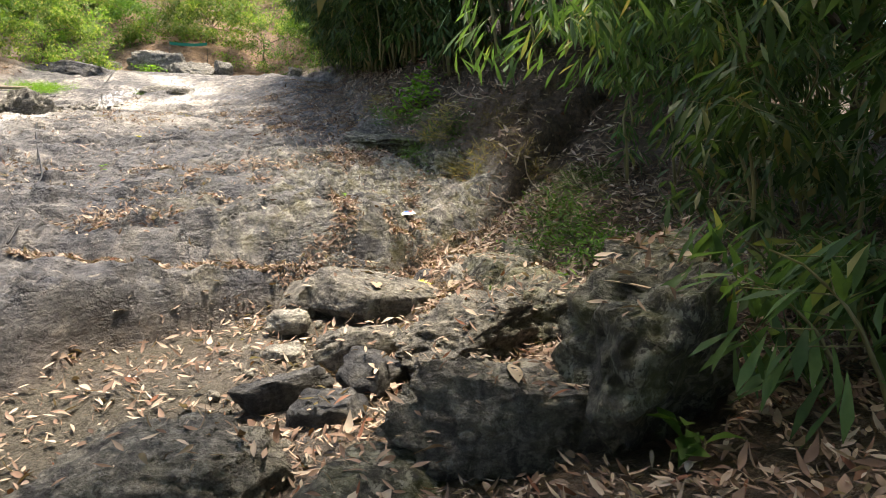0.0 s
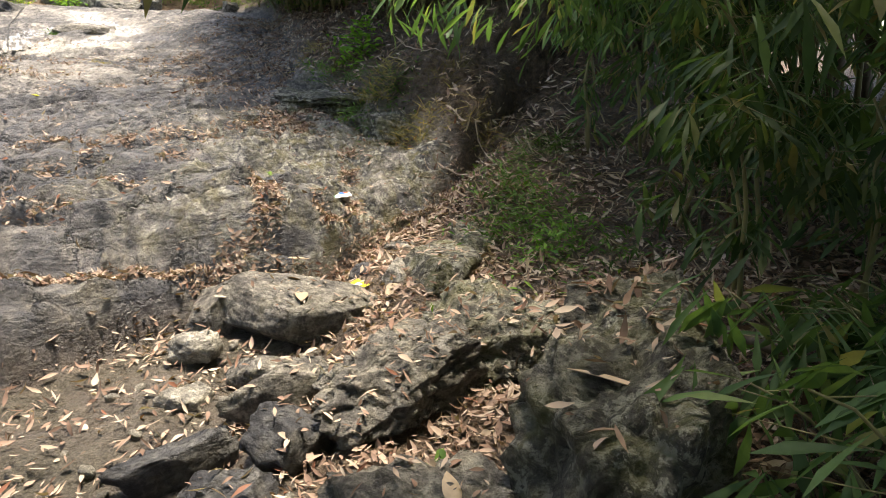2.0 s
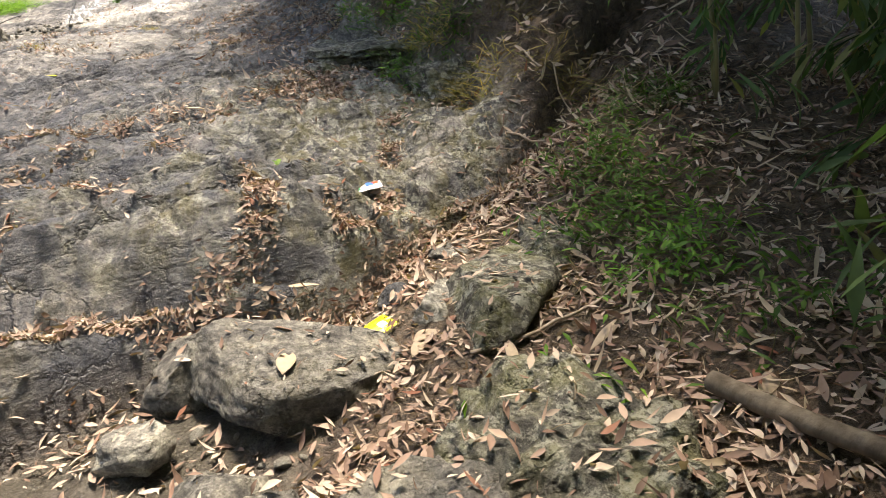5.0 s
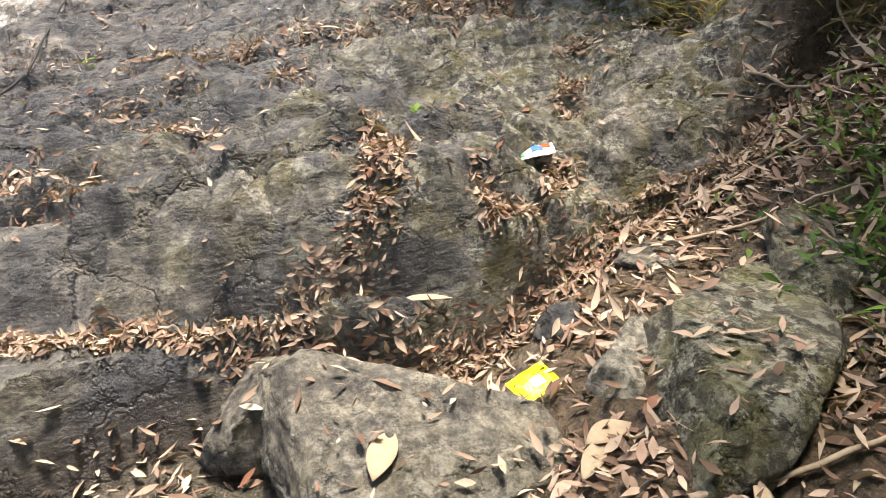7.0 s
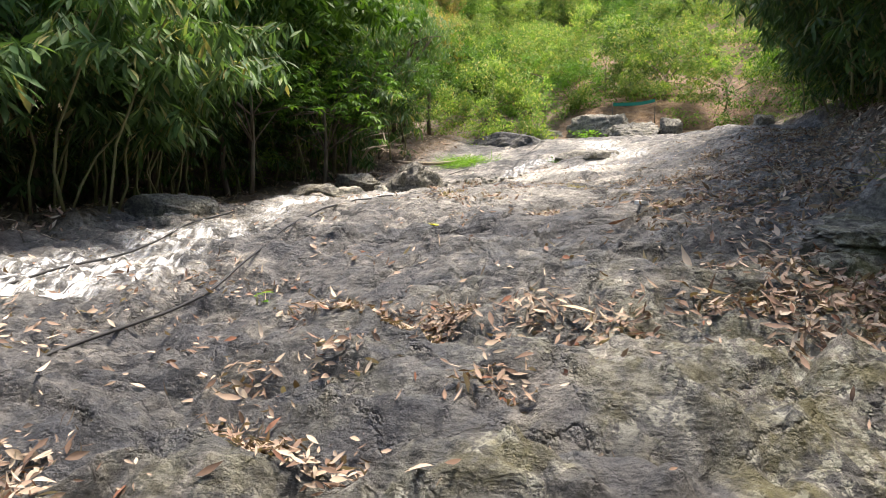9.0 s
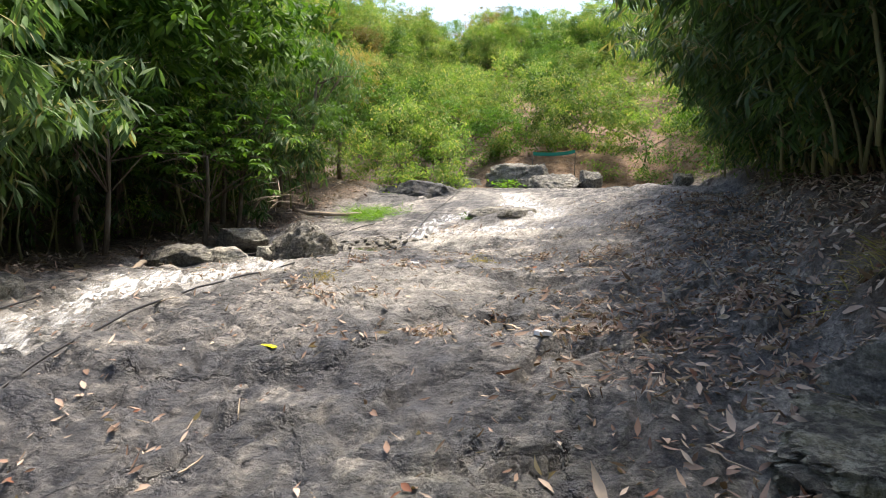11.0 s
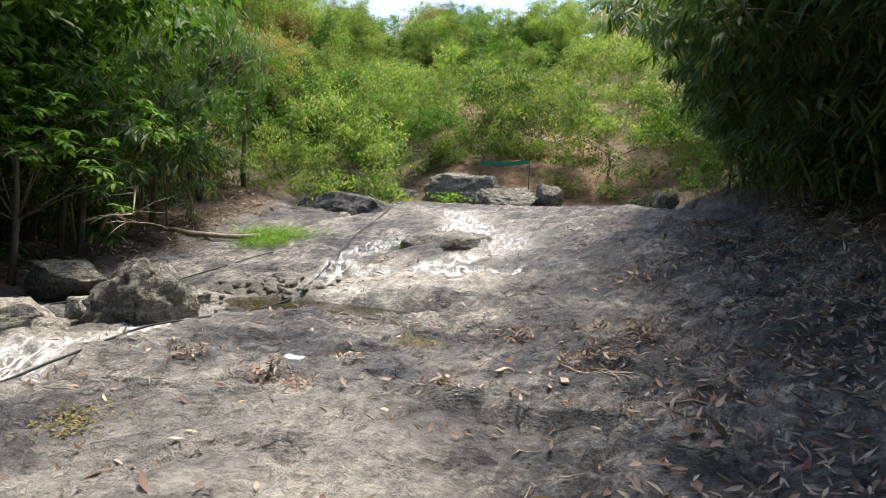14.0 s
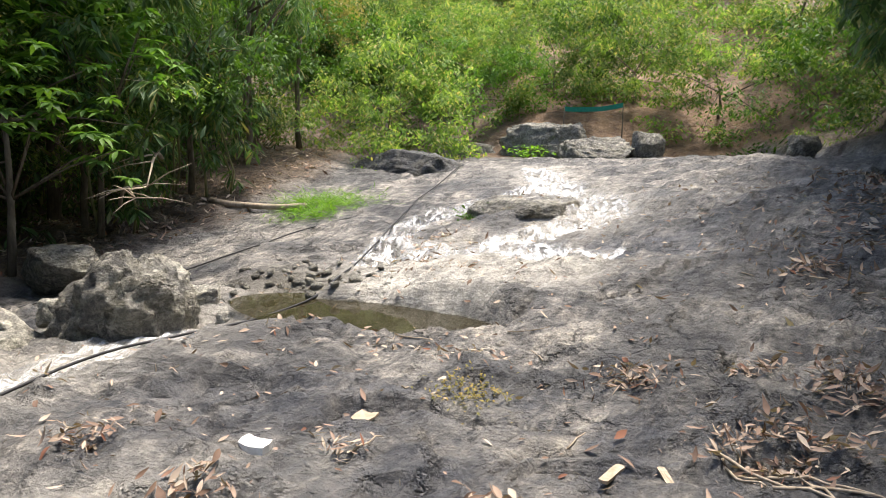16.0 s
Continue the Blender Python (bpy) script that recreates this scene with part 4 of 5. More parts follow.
def bamboo(x, y, h, lean, heading, seed, culms=5, dens=9, leaf=(0.16, 0.30), label="green bamboo clump with drooping narrow leaves", spread=0.35, low=0.15, per=5):
    rng = random.Random(seed)
    root = new("bamboo_clump")
    root.location = (x, y, height(x, y) - 0.03)
    tagged(root, label, "bamboo")
    tips, twigs = [], []
    for c in range(culms):
        a = heading + rng.gauss(0, 0.55)
        hh = h * rng.uniform(0.7, 1.1)
        pts = arch(rng, hh, lean * rng.uniform(0.5, 1.2), a, hh * rng.uniform(0.15, 0.4))
        o = Vector((rng.gauss(0, spread), rng.gauss(0, spread), 0))
        pts = [p + o for p in pts]
        part("culm", tube("culm", pts, 0.009 + 0.004 * hh, 0.004, culm_mat, 6), root)
        for k in range(int(dens * hh * 0.42)):
            f = low + (1 - low) * rng.random() ** 0.8
            q = f * (len(pts) - 1)
            i = min(int(q), len(pts) - 2)
            p = pts[i].lerp(pts[i + 1], q - i)
            b = rng.uniform(0, 2 * math.pi)
            r = rng.uniform(0.25, 0.75) * (0.45 + 0.15 * hh)
            e = p + Vector((math.cos(b) * r, math.sin(b) * r, rng.uniform(-0.45, 0.15) * r))
            twigs.append((p, e))
            tips += [p.lerp(e, g) + Vector((rng.gauss(0, .04), rng.gauss(0, .04), rng.gauss(0, .04))) for g in (0.55, 0.8, 1.0)]
    tagged(part("twig_spray", twig_mesh("twig_spray", twigs, 0.0035, culm_mat), root), kind="stuff")
    v = spray(rng, tips, per, leaf, (leaf[0] * 0.14, leaf[1] * 0.18), 0.05, (0.15, 1.3))
    part("foliage", fast_mesh("foliage", *v, bamboo_mat), root)
    return root


# bamboo on the near right bank
for k, (bx, by, bh, bl, bd) in enumerate([(2.1, 3.6, 2.0, 0.5, 2.4), (2.5, 4.6, 2.5, 0.8, 2.6), (2.6, 5.6, 2.4, 0.7, 2.9), (2.9, 6.4, 3.0, 1.3, 3.0), (2.7, 2.6, 2.4, 1.0, 2.6), (3.4, 4.4, 3.4, 1.3, 2.8), (3.6, 6.0, 3.6, 1.5, 2.9), (2.4, 7.8, 3.0, 1.2, 3.0)]):
    bamboo(bx, by, bh, bl, bd, 200 + k, 4, 12)
for k, (bx, by) in enumerate([(1.95, 2.1), (2.2, 2.7)]):
    bamboo(bx, by, 0.75, 0.45, 2.4 + 0.3 * k, 230 + k, 6, 18, (0.18, 0.32), "low bamboo shoots with long narrow leaves", 0.2, 0.4, 4)
# tall bamboo that shades the bed and hangs over its right side
for k, (bx, by, bh, bl, bd) in enumerate([(4.6, 4.6, 6.5, 2.4, 2.9), (4.6, 8.4, 6.5, 2.4, 3.1), (1.6, 11.4, 6.5, 2.4, 3.2), (-0.5, 13.6, 6.5, 2.6, 3.3), (-1.2, 15.6, 6.5, 2.5, 3.3), (-2.2, 17.6, 6.0, 2.6, 3.3), (-2.8, 19.8, 6.0, 2.4, 3.4), (-3.6, 22.0, 5.5, 2.0, 3.4)]):
    bamboo(bx, by, bh, bl, bd, 260 + k, 8, 13, (0.2, 0.38), "tall arching bamboo clump hanging over the stream", 0.6, 0.12, 6)
for k, (bx, by) in enumerate([(-0.4, 12.6), (-1.3, 14.4), (-1.9, 16.4), (-2.5, 18.4), (-3.2, 20.4), (-4.0, 22.6)]):
    bamboo(bx, by, 4.2, 2.6, 3.3, 290 + k, 10, 20, (0.2, 0.36), "dark bamboo thicket leaning out over the stream", 0.5, 0.15, 6)


for k, (bx, by) in enumerate([(-1.7, 17.6), (-2.2, 19.2), (-2.8, 20.8), (-3.4, 22.6)]):
    bamboo(bx, by, 4.8, 1.9, 3.2, 310 + k, 10, 22, (0.2, 0.36), "dense dark bamboo hanging over the slab's edge", 0.5, 0.06, 6)


for k, (bx, by) in enumerate([(-4.3, 24.2), (-4.9, 25.8), (-5.4, 27.4)]):
    bamboo(bx, by, 6.4, 1.9, 3.3, 320 + k, 10, 17, (0.22, 0.4), "tall dark bamboo at the head of the bank", 0.6, 0.2, 6)


# ---- trees and woods ----
def crown_mesh(name, seed, size, leaves, ll, ww, mat, clumps=34, droopy=(0.0, 0.9), loose=0.8):
    """A crown of leafy clumps with gaps between them."""
    rng = random.Random(seed)
    tips = []
    cl = []
    while len(cl) < clumps:
        p = Vector((rng.uniform(-1, 1), rng.uniform(-1, 1), rng.uniform(-1, 1)))
        if 0.35 < p.length < 1.0:
            cl.append((Vector((p.x * size[0], p.y * size[1], p.z * size[2])), rng.uniform(0.13, 0.27) * min(size)))
    per = 6
    for k in range(leaves // per):
        c, r = cl[k % clumps]
        d = Vector((rng.gauss(0, 1), rng.gauss(0, 1), rng.gauss(0, 0.7)))
        tips.append(c + d * r * loose)
    v = spray(rng, tips, per, ll, ww, 0.08 * min(size) * 0.5, droopy)
    return fast_mesh(name, *v, mat), [c for c, r in cl]


def tree(name, x, y, trunk_h, crown, label, category, seed, lean=(0, 0), limbs=7, z=None, grown=1.0):
    rng = random.Random(seed)
    me, centres = crown
    root = new(name)
    root.location = (x, y, (height(x, y) if z is None else z) - 0.05)
    tagged(root, label, category)
    top = Vector((lean[0], lean[1], trunk_h))
    pts = [Vector((lean[0] * f * f + rng.gauss(0, .03), lean[1] * f * f + rng.gauss(0, .03), trunk_h * f)) for f in (0, .2, .4, .6, .8, 1)]
    r = 0.03 + 0.016 * trunk_h
    part("trunk", tube("trunk", pts, r, r * 0.55, bark_mat, 8), root)
    for c in centres[:limbs]:
        a = pts[rng.choice((3, 4, 5))]
        e = top + c * 0.85 * grown
        m = a.lerp(e, 0.5) + Vector((rng.gauss(0, .1), rng.gauss(0, .1), 0.12))
        part("limb", tube("limb", [a, m, e], r * 0.45, 0.008, bark_mat, 5), root)
    crown_ob = part("crown", me, root)
    crown_ob.location, crown_ob.scale = top, (grown,) * 3
    crown_ob.rotation_euler = (0, 0, rng.uniform(0, 6.28))
    return root


RIGHT_EDGE = [(3.2, 0.3), (3.2, 2.8), (3.3, 5.4), (3.2, 7.6), (2.6, 9.6), (0.9, 11.4), (-0.8, 13.0), (-1.9, 15.0), (-2.6, 17.0), (-3.3, 19.0), (-4.1, 21.2), (-4.8, 23.4)]
canopy = [crown_mesh("crown", 340 + k, (2.0, 2.0, 1.7), 4200, (0.16, 0.30), (0.05, 0.10), broad_mat, 34) for k in range(2)]
broad = [crown_mesh("crown", 300 + k, (1.7, 1.7, 1.3), 4200, (0.07, 0.14), (0.03, 0.055), broad_mat) for k in range(3)]
drab = [crown_mesh("crown", 310 + k, (1.8, 1.8, 1.5), 4600, (0.07, 0.14), (0.02, 0.038), far_mat) for k in range(3)]
far = [crown_mesh("crown", 320 + k, (2.6, 2.6, 2.2), 9000, (0.09, 0.19), (0.035, 0.07), m, 46, loose=0.62) for k, m in enumerate((far_mat, far_mat, broad_mat, far_mat, tan_mat))]
hang = [crown_mesh("crown", 330 + k, (1.5, 1.5, 1.6), 2600, (0.16, 0.3), (0.022, 0.042), bamboo_mat, 26, (0.3, 1.5)) for k in range(2)]

# dark canopy over the right bank
_r = random.Random(17)
for k, (bx, by) in enumerate(RIGHT_EDGE):
    for j in range(3):
        o = 1.2 + 1.7 * j + _r.uniform(-0.4, 0.4)
        tree("bank_tree", bx + o, by + _r.uniform(-0.7, 0.7), _r.uniform(2.6, 4.4) + 0.5 * j, canopy[(k + j) % len(canopy)], "dense dark-leaved tree on the shaded bank", "tree", 900 + 3 * k + j, (-0.4, 0), 4)
    if k > 5:
        tree("shading_tree", bx + 1.4, by, 4.3, canopy[k % 2], "dark leafy tree leaning out over the stream", "tree", 960 + k, (-1.0, -0.3), 5)

# crowns added mostly out of view, above and behind the walk's start, to shade it
for k, (bx, by, bz) in enumerate([(2.0, 0.9, 3.3), (1.9, 2.6, 3.3), (1.7, 6.2, 3.3), (2.6, 7.9, 3.2), (1.5, 3.6, 4.0), (-0.4, 2.4, 4.2), (-1.7, 1.8, 4.3), (1.8, -1.0, 3.4), (3.4, 1.8, 2.8), (3.4, 0.0, 2.8), (-0.6, -2.2, 3.6), (0.6, -4.0, 3.0), (-2.6, -3.4, 3.2), (-4.6, -2.6, 2.8), (-1.6, -5.4, 3.0), (2.6, -3.4, 2.8)]):
    out_ = max(2.6, 4.4 - bx) if by > 0 else 0.9
    tree("shading_tree", bx + out_, by, bz + height(bx, by) - height(bx + out_, by), hang[k % 2] if k % 3 else canopy[k % 2], "dense dark canopy added to shade the walk's start, mostly out of view", "tree", 1160 + k, (-out_, 0), 4, grown=1.15)

# left bank, near the stream
_r = random.Random(11)
LEFT_EDGE = [(-9.8, 3.6), (-10.9, 5.4), (-12.2, 7.1), (-13.6, 8.8), (-14.7, 10.6), (-15.6, 12.5), (-16.2, 14.6), (-16.5, 16.8), (-16.7, 18.8), (-17.2, 20.8), (-18.0, 23.0)]
for k, (tx, ty) in enumerate(LEFT_EDGE):
    kind = (broad, hang, broad, drab)[k % 4]
    tree("broadleaf_tree" if kind is broad else "bamboo_thicket" if kind is hang else "bush", tx + _r.gauss(0, .3), ty + _r.gauss(0, .3), _r.uniform(2.4, 3.3), kind[k % len(kind)],
         "young broadleaf tree with green crown on the bank" if kind is broad else "leafy bamboo thicket on the wooded bank" if kind is hang else "olive-green bushy tree on the bank", "tree", 400 + k, (0.5, -0.2))
# high crowns added, mostly above the view, to darken the undergrowth below
for k, (tx, ty) in enumerate(LEFT_EDGE[1:8]):
    tree("shading_tree", tx - 0.4, ty - 0.2, 5.4, canopy[k % 2], "tall dense tree added above the view to shade the far bank", "tree", 1200 + k, (0.9, 0.4), 5, grown=1.35)
for k in range(46):
    f = _r.random()
    i = int(f * 10)
    a, b = Vector(LEFT_EDGE[i]), Vector(LEFT_EDGE[min(i + 1, 10)])
    p = a.lerp(b, f * 10 - i) + Vector((-0.83, -0.56)) * _r.uniform(0.8, 7.5)
    kind = _r.choice((broad, drab, drab, hang, broad))
    tree("broadleaf_tree" if kind is broad else "bamboo_thicket" if kind is hang else "bush", p.x, p.y, _r.uniform(1.6, 5.0), kind[_r.randrange(len(kind))],
         "green broadleaf tree in the bank's thicket" if kind is broad else "drooping bamboo thicket among trees" if kind is hang else "dense olive-green bush in the bank's thicket", "tree", 450 + k)

for k, (tx, ty) in enumerate(LEFT_EDGE):
    for j in range(2):
        tree("shrub", tx - 0.83 * (1.3 + 1.4 * j) + _r.gauss(0, .3), ty - 0.56 * (1.3 + 1.4 * j) + _r.gauss(0, .4), _r.uniform(0.3, 0.9), (drab + hang)[(k + 2 * j) % 5], "shaded undergrowth beneath the bank's trees", "shrub", 840 + 2 * k + j, limbs=3)

for k, (tx, ty) in enumerate(LEFT_EDGE[1:9]):
    bamboo(tx + 0.5, ty + 0.3, 4.4 + 0.4 * (k % 3), 1.7, -0.4, 1000 + k, 5, 11, (0.22, 0.38), "bamboo clump with drooping leaf fans on the far bank", 0.5, 0.12, 7)

# large-leaved bamboo fans reaching out over the stream
for k, (bx, by, bh, bl) in enumerate([(-10.9, 8.4, 4.4, 2.6), (-11.6, 9.6, 4.0, 2.4), (-10.6, 7.0, 4.0, 2.2), (-12.6, 10.6, 4.6, 2.2)]):
    bamboo(bx, by, bh, bl, 0.3, 1040 + k, 5, 11, (0.28, 0.44), "pale-leaved bamboo arching out over the stream", 0.4, 0.4, 8)


def rosette_tree(x, y, h, spots, label, seed):
    """A tree whose twigs end in flat whorls of broad leaves."""
    rng = random.Random(seed)
    g = np.random.default_rng(seed)
    root = new("broadleaf_tree")
    root.location = (x, y, height(x, y) - 0.05)
    tagged(root, label, "tree")
    trunk = [Vector((0.10 * math.sin(3 * f), 0.06 * f, h * f)) for f in (0, .25, .5, .75, 1)]
    part("trunk", tube("trunk", trunk, 0.06, 0.03, bark_mat, 8), root)
    pos, ax = [], []
    for _ in range(spots):
        a, r = rng.uniform(0, 6.28), 1.5 * math.sqrt(rng.random())
        c = Vector((math.cos(a) * r, math.sin(a) * r, h + 0.75 * (1 - (r / 1.6) ** 2) + rng.gauss(0, 0.28) - 0.25))
        if rng.random() < 0.12:
            m = trunk[rng.choice((2, 3, 4))]
            part("limb", tube("limb", [m, m.lerp(c, 0.55) + Vector((0, 0, 0.08)), c], 0.018, 0.006, bark_mat, 5), root)
        b0, n = rng.uniform(0, 6.28), rng.randrange(7, 11)
        for j in range(n):
            b = b0 + 6.28 * j / n + rng.gauss(0, 0.12)
            pos.append(tuple(c))
            ax.append((math.cos(b), math.sin(b), rng.uniform(-0.45, 0.35)))
    n = len(pos)
    up = unit(np.array([0, 0, 1.0]) + g.normal(0, 0.15, (n, 3)))
    v = leaf_cloud(np.array(pos), unit(np.array(ax)), up, g.uniform(0.15, 0.25, n), g.uniform(0.06, 0.095, n), g.uniform(0.1, 0.4, n), 4)
    part("crown", fast_mesh("crown", *v, broad_mat), root)
    return root


rosette_tree(-13.4, 12.6, 2.3, 150, "young tree with whorls of broad green leaves", 5)
rosette_tree(-14.4, 15.2, 2.0, 170, "broadleaf tree with whorled leaves above dark undergrowth", 6)
rosette_tree(-15.3, 16.7, 2.7, 150, "broadleaf tree with bright whorled leaves", 7)

# wooded slopes that close the valley
for k in range(210):
    u_ = _r.uniform(15, 62)
    side_ = _r.choice((-1, -1, 1, 0))
    if side_ == 0:
        u_, v_ = _r.uniform(31, 62), _r.uniform(-9, 9)
    else:
        lim = (10.5 if u_ < 24 else 7.0) if side_ < 0 else 8.5
        v_ = side_ * _r.uniform(lim + max(0, u_ - 26) * -0.15, 24)
    x_, y_ = -0.56 * u_ + 0.83 * v_, 6 + 0.83 * u_ + 0.56 * v_
    s_ = _r.choice((0, 1, 2, 3, 2, 1, 2, 4))
    tree("woodland_tree", x_, y_, _r.uniform(0.5, 1.6) if abs(v_) < 9 and u_ < 44 else _r.uniform(1.0, 3.4), far[s_], "sunlit dry-leaved tree on the valley side" if s_ == 4 else "green tree on the wooded valley side", "tree", 600 + k, limbs=3)
for k, (x_, y_) in enumerate([(-4.2, 24.5), (-5.0, 26.0), (-3.4, 22.4), (-6.2, 27.5), (-2.8, 20.5), (-4.0, 27.8)]):
    tree("bush", x_, y_, 0.7, drab[k % 3], "green bush on the bank beside the slab", "bush", 800 + k)
for k, (x_, y_) in enumerate([(-17.2, 25.0), (-18.5, 27.0), (-17.6, 29.5), (-15.5, 31.0), (-13.0, 31.5), (-10.5, 31.5), (-8.0, 31.0)]):
    tree("bush", x_, y_, 1.0, far[k % 4], "green bush at the head of the stream", "bush", 820 + k)


# ---- small plants ----
def herb(name, x, y, r, count, ll, ww, mat, label, seed, tall=0.12, category="plant", stems=0, raised=0.0):
    rng = random.Random(seed)
    g = np.random.default_rng(seed)
    ox, oy = g.normal(0, r * 0.55, count), g.normal(0, r * 0.55, count)
    oz = land(x + ox, y + oy)[0]
    z0 = height(x, y)
    pos = np.stack([ox, oy, oz - z0 + g.uniform(0, tall, count)], 1)
    a = g.uniform(0, 2 * math.pi, count)
    ax = unit(np.stack([np.cos(a), np.sin(a), g.uniform(0.1, 1.2, count)], 1))
    up = unit(np.array([0, 0, 1.0]) + g.normal(0, 0.3, (count, 3)) + 1e-3)
    v, per, pat, n = leaf_cloud(pos, ax, up, g.uniform(*ll, count), g.uniform(*ww, count), g.uniform(0.1, 0.5, count))
    root = new(name)
    root.location = (x, y, z0 + raised)
    tagged(root, label, category)
    part("leaves", fast_mesh("leaves", v, per, pat, n, mat), root)
    st = [] if stems is None else [tube("stem", [(ox[k], oy[k], oz[k] - z0 - 0.02), tuple(pos[k] + np.array([0.005, 0, 0.01]))], 0.003, 0.0015, culm_mat, 4) for k in range(0, count, max(1, count // 9))]
    for me in st:
        part("stem", me, root)
    return root


herb("sprout", -1.33, 7.07, 0.03, 7, (0.06, 0.1), (0.025, 0.04), bright_mat, "bright green sprout in a rock crack", 1, 0.05)
herb("sprout", -4.7, 7.72, 0.06, 14, (0.06, 0.11), (0.025, 0.04), bright_mat, "bright green sprout among dead leaves", 2, 0.08)
herb("bush", -0.95, 11.4, 0.32, 260, (0.09, 0.17), (0.045, 0.08), bright_mat, "bright green leafy bush behind a rock ledge", 3, 0.6, "bush")
for k, (x_, y_, r_, n_) in enumerate([(1.25, 6.7, 0.5, 700), (1.40, 5.9, 0.4, 420), (1.15, 7.4, 0.4, 400), (0.72, 4.55, 0.22, 150), (-0.2, 9.6, 0.35, 160), (-0.75, 9.3, 0.25, 120), (1.7, 5.0, 0.4, 160)]):
    herb("herb_patch", x_, y_, r_, n_, (0.06, 0.12), (0.014, 0.03), bright_mat if k == 3 else broad_mat, "low green herbs growing in leaf litter", 10 + k, 0.30)
for _x, _y, _h in ((-0.55, 9.6, 0.40), (-0.85, 10.0, 0.5), (-0.35, 9.75, 0.35), (-1.35, 10.1, 0.5)):
    herb("ledge_weeds", _x, _y, 0.22, 150, (0.08, 0.2), (0.008, 0.02), broad_mat if _h > 0.45 else tan_mat, "weeds and dry grass on a rock ledge", int(_h * 100) + int(-_x * 10), 0.12, "grass", raised=_h)
herb("seedling", 0.42, 3.15, 0.10, 18, (0.06, 0.09), (0.03, 0.05), broad_mat, "small green seedling among brown leaves", 30, 0.06)
herb("broad_seedling", 1.02, 1.95, 0.10, 9, (0.14, 0.2), (0.06, 0.09), broad_mat, "broad-leaved seedling under bamboo", 31, 0.16)
herb("grass_tuft", -14.0, 20.1, 0.75, 1100, (0.18, 0.4), (0.008, 0.016), bright_mat, "bright green grass tuft beside the water", 40, 0.05, "grass")
herb("grass_tuft", -13.4, 19.3, 0.45, 500, (0.14, 0.3), (0.008, 0.016), bright_mat, "bright green grass at the bank's edge", 41, 0.05, "grass")
herb("herb_patch", -10.7, 20.3, 0.35, 120, (0.06, 0.12), (0.02, 0.04), broad_mat, "green weeds on the rock islet", 42, 0.1)
herb("herb_patch", -13.9, 27.1, 0.5, 160, (0.1, 0.2), (0.04, 0.08), bright_mat, "green weeds below pale boulders", 43, 0.3)
herb("moss_clump", -7.07, 15.3, 0.20, 260, (0.02, 0.04), (0.01, 0.02), tan_mat, "flat brown moss clump on rock", 44, 0.02)
herb("moss_clump", -7.4, 12.4, 0.18, 200, (0.02, 0.05), (0.01, 0.02), tan_mat, "flat olive moss clump on rock", 45, 0.02)
for k in range(9):
    _x, _y = [(-0.3, 9.9), (-0.1, 9.2), (0.2, 8.9), (-0.6, 10.0), (0.5, 9.6), (0.9, 8.6), (1.6, 8.0), (-1.3, 11.4), (-1.8, 12.6)][k]
    herb("dry_grass", _x, _y, 0.30, 190, (0.2, 0.42), (0.006, 0.012), tan_mat if k % 3 else broad_mat, "dry grass tuft on the soil bank", 50 + k, 0.05, "grass", raised=0.0)


# ---- cables, sticks and scraps ----
def along_ground(line, lift, n=60, wob=0.0, seed=0):
    pts = np.array(line, float)
    d = np.concatenate([[0], np.cumsum(np.hypot(*np.diff(pts, axis=0).T))])
    t = np.linspace(0, d[-1], n)
    x, y = np.interp(t, d, pts[:, 0]), np.interp(t, d, pts[:, 1])
    for _ in range(3):
        x[1:-1], y[1:-1] = (x[:-2] + 2 * x[1:-1] + x[2:]) / 4, (y[:-2] + 2 * y[1:-1] + y[2:]) / 4
    x = x + wob * vnoise(t * 0.8, t * 0, seed)
    z = land(x, y)[0]
    z = np.maximum(z, np.convolve(np.pad(z, 2, "edge"), np.ones(5) / 5, "valid")) + lift
    if n > 50:
        z = np.convolve(np.pad(z, 4, "edge"), np.ones(9) / 9, "valid") + 0.012
    return list(zip(x, y, z))


def line_thing(name, pts, r0, r1, mat, label, category, sides=7):
    return tagged(new(name, tube(name, pts, r0, r1, mat, sides)), label, category)


line_thing("hose", along_ground([(-4.1, 5.2), (-4.5, 6.2), (-5.6, 7.9), (-6.9, 9.7), (-8.1, 11.5), (-9.6, 14.4), (-9.5, 15.2), (-9.7, 16.3), (-10.5, 17.7), (-12.5, 21.0), (-13.8, 24.0)], 0.035, 120, 0.04, 3), 0.011, 0.011, hose_mat, "black hose lying over the rock", "hose")
line_thing("hose", along_ground([(-6.2, 6.0), (-7.2, 7.6), (-8.6, 9.2), (-10.2, 10.9), (-12.2, 13.0), (-13.0, 15.2), (-12.6, 17.4), (-12.6, 19.5)], 0.035, 90, 0.06, 5), 0.011, 0.011, hose_mat, "black hose along the bank's foot", "hose")
line_thing("log", along_ground([(-15.8, 18.9), (-14.9, 19.2), (-13.9, 19.6)], 0.05, 6), 0.06, 0.05, twig_mat, "weathered log at the bank's edge", "log", 9)
line_thing("log", along_ground([(-11.6, 12.2), (-12.6, 12.9), (-13.4, 13.6)], 0.04, 6), 0.05, 0.04, twig_mat, "fallen bamboo pole on dead leaves", "log", 9)
line_thing("dead_branch", along_ground([(1.35, 4.6), (1.75, 4.0), (2.0, 3.3)], 0.06, 8, 0.05), 0.045, 0.03, bark_mat, "brown dead branch under bamboo", "branch", 8)
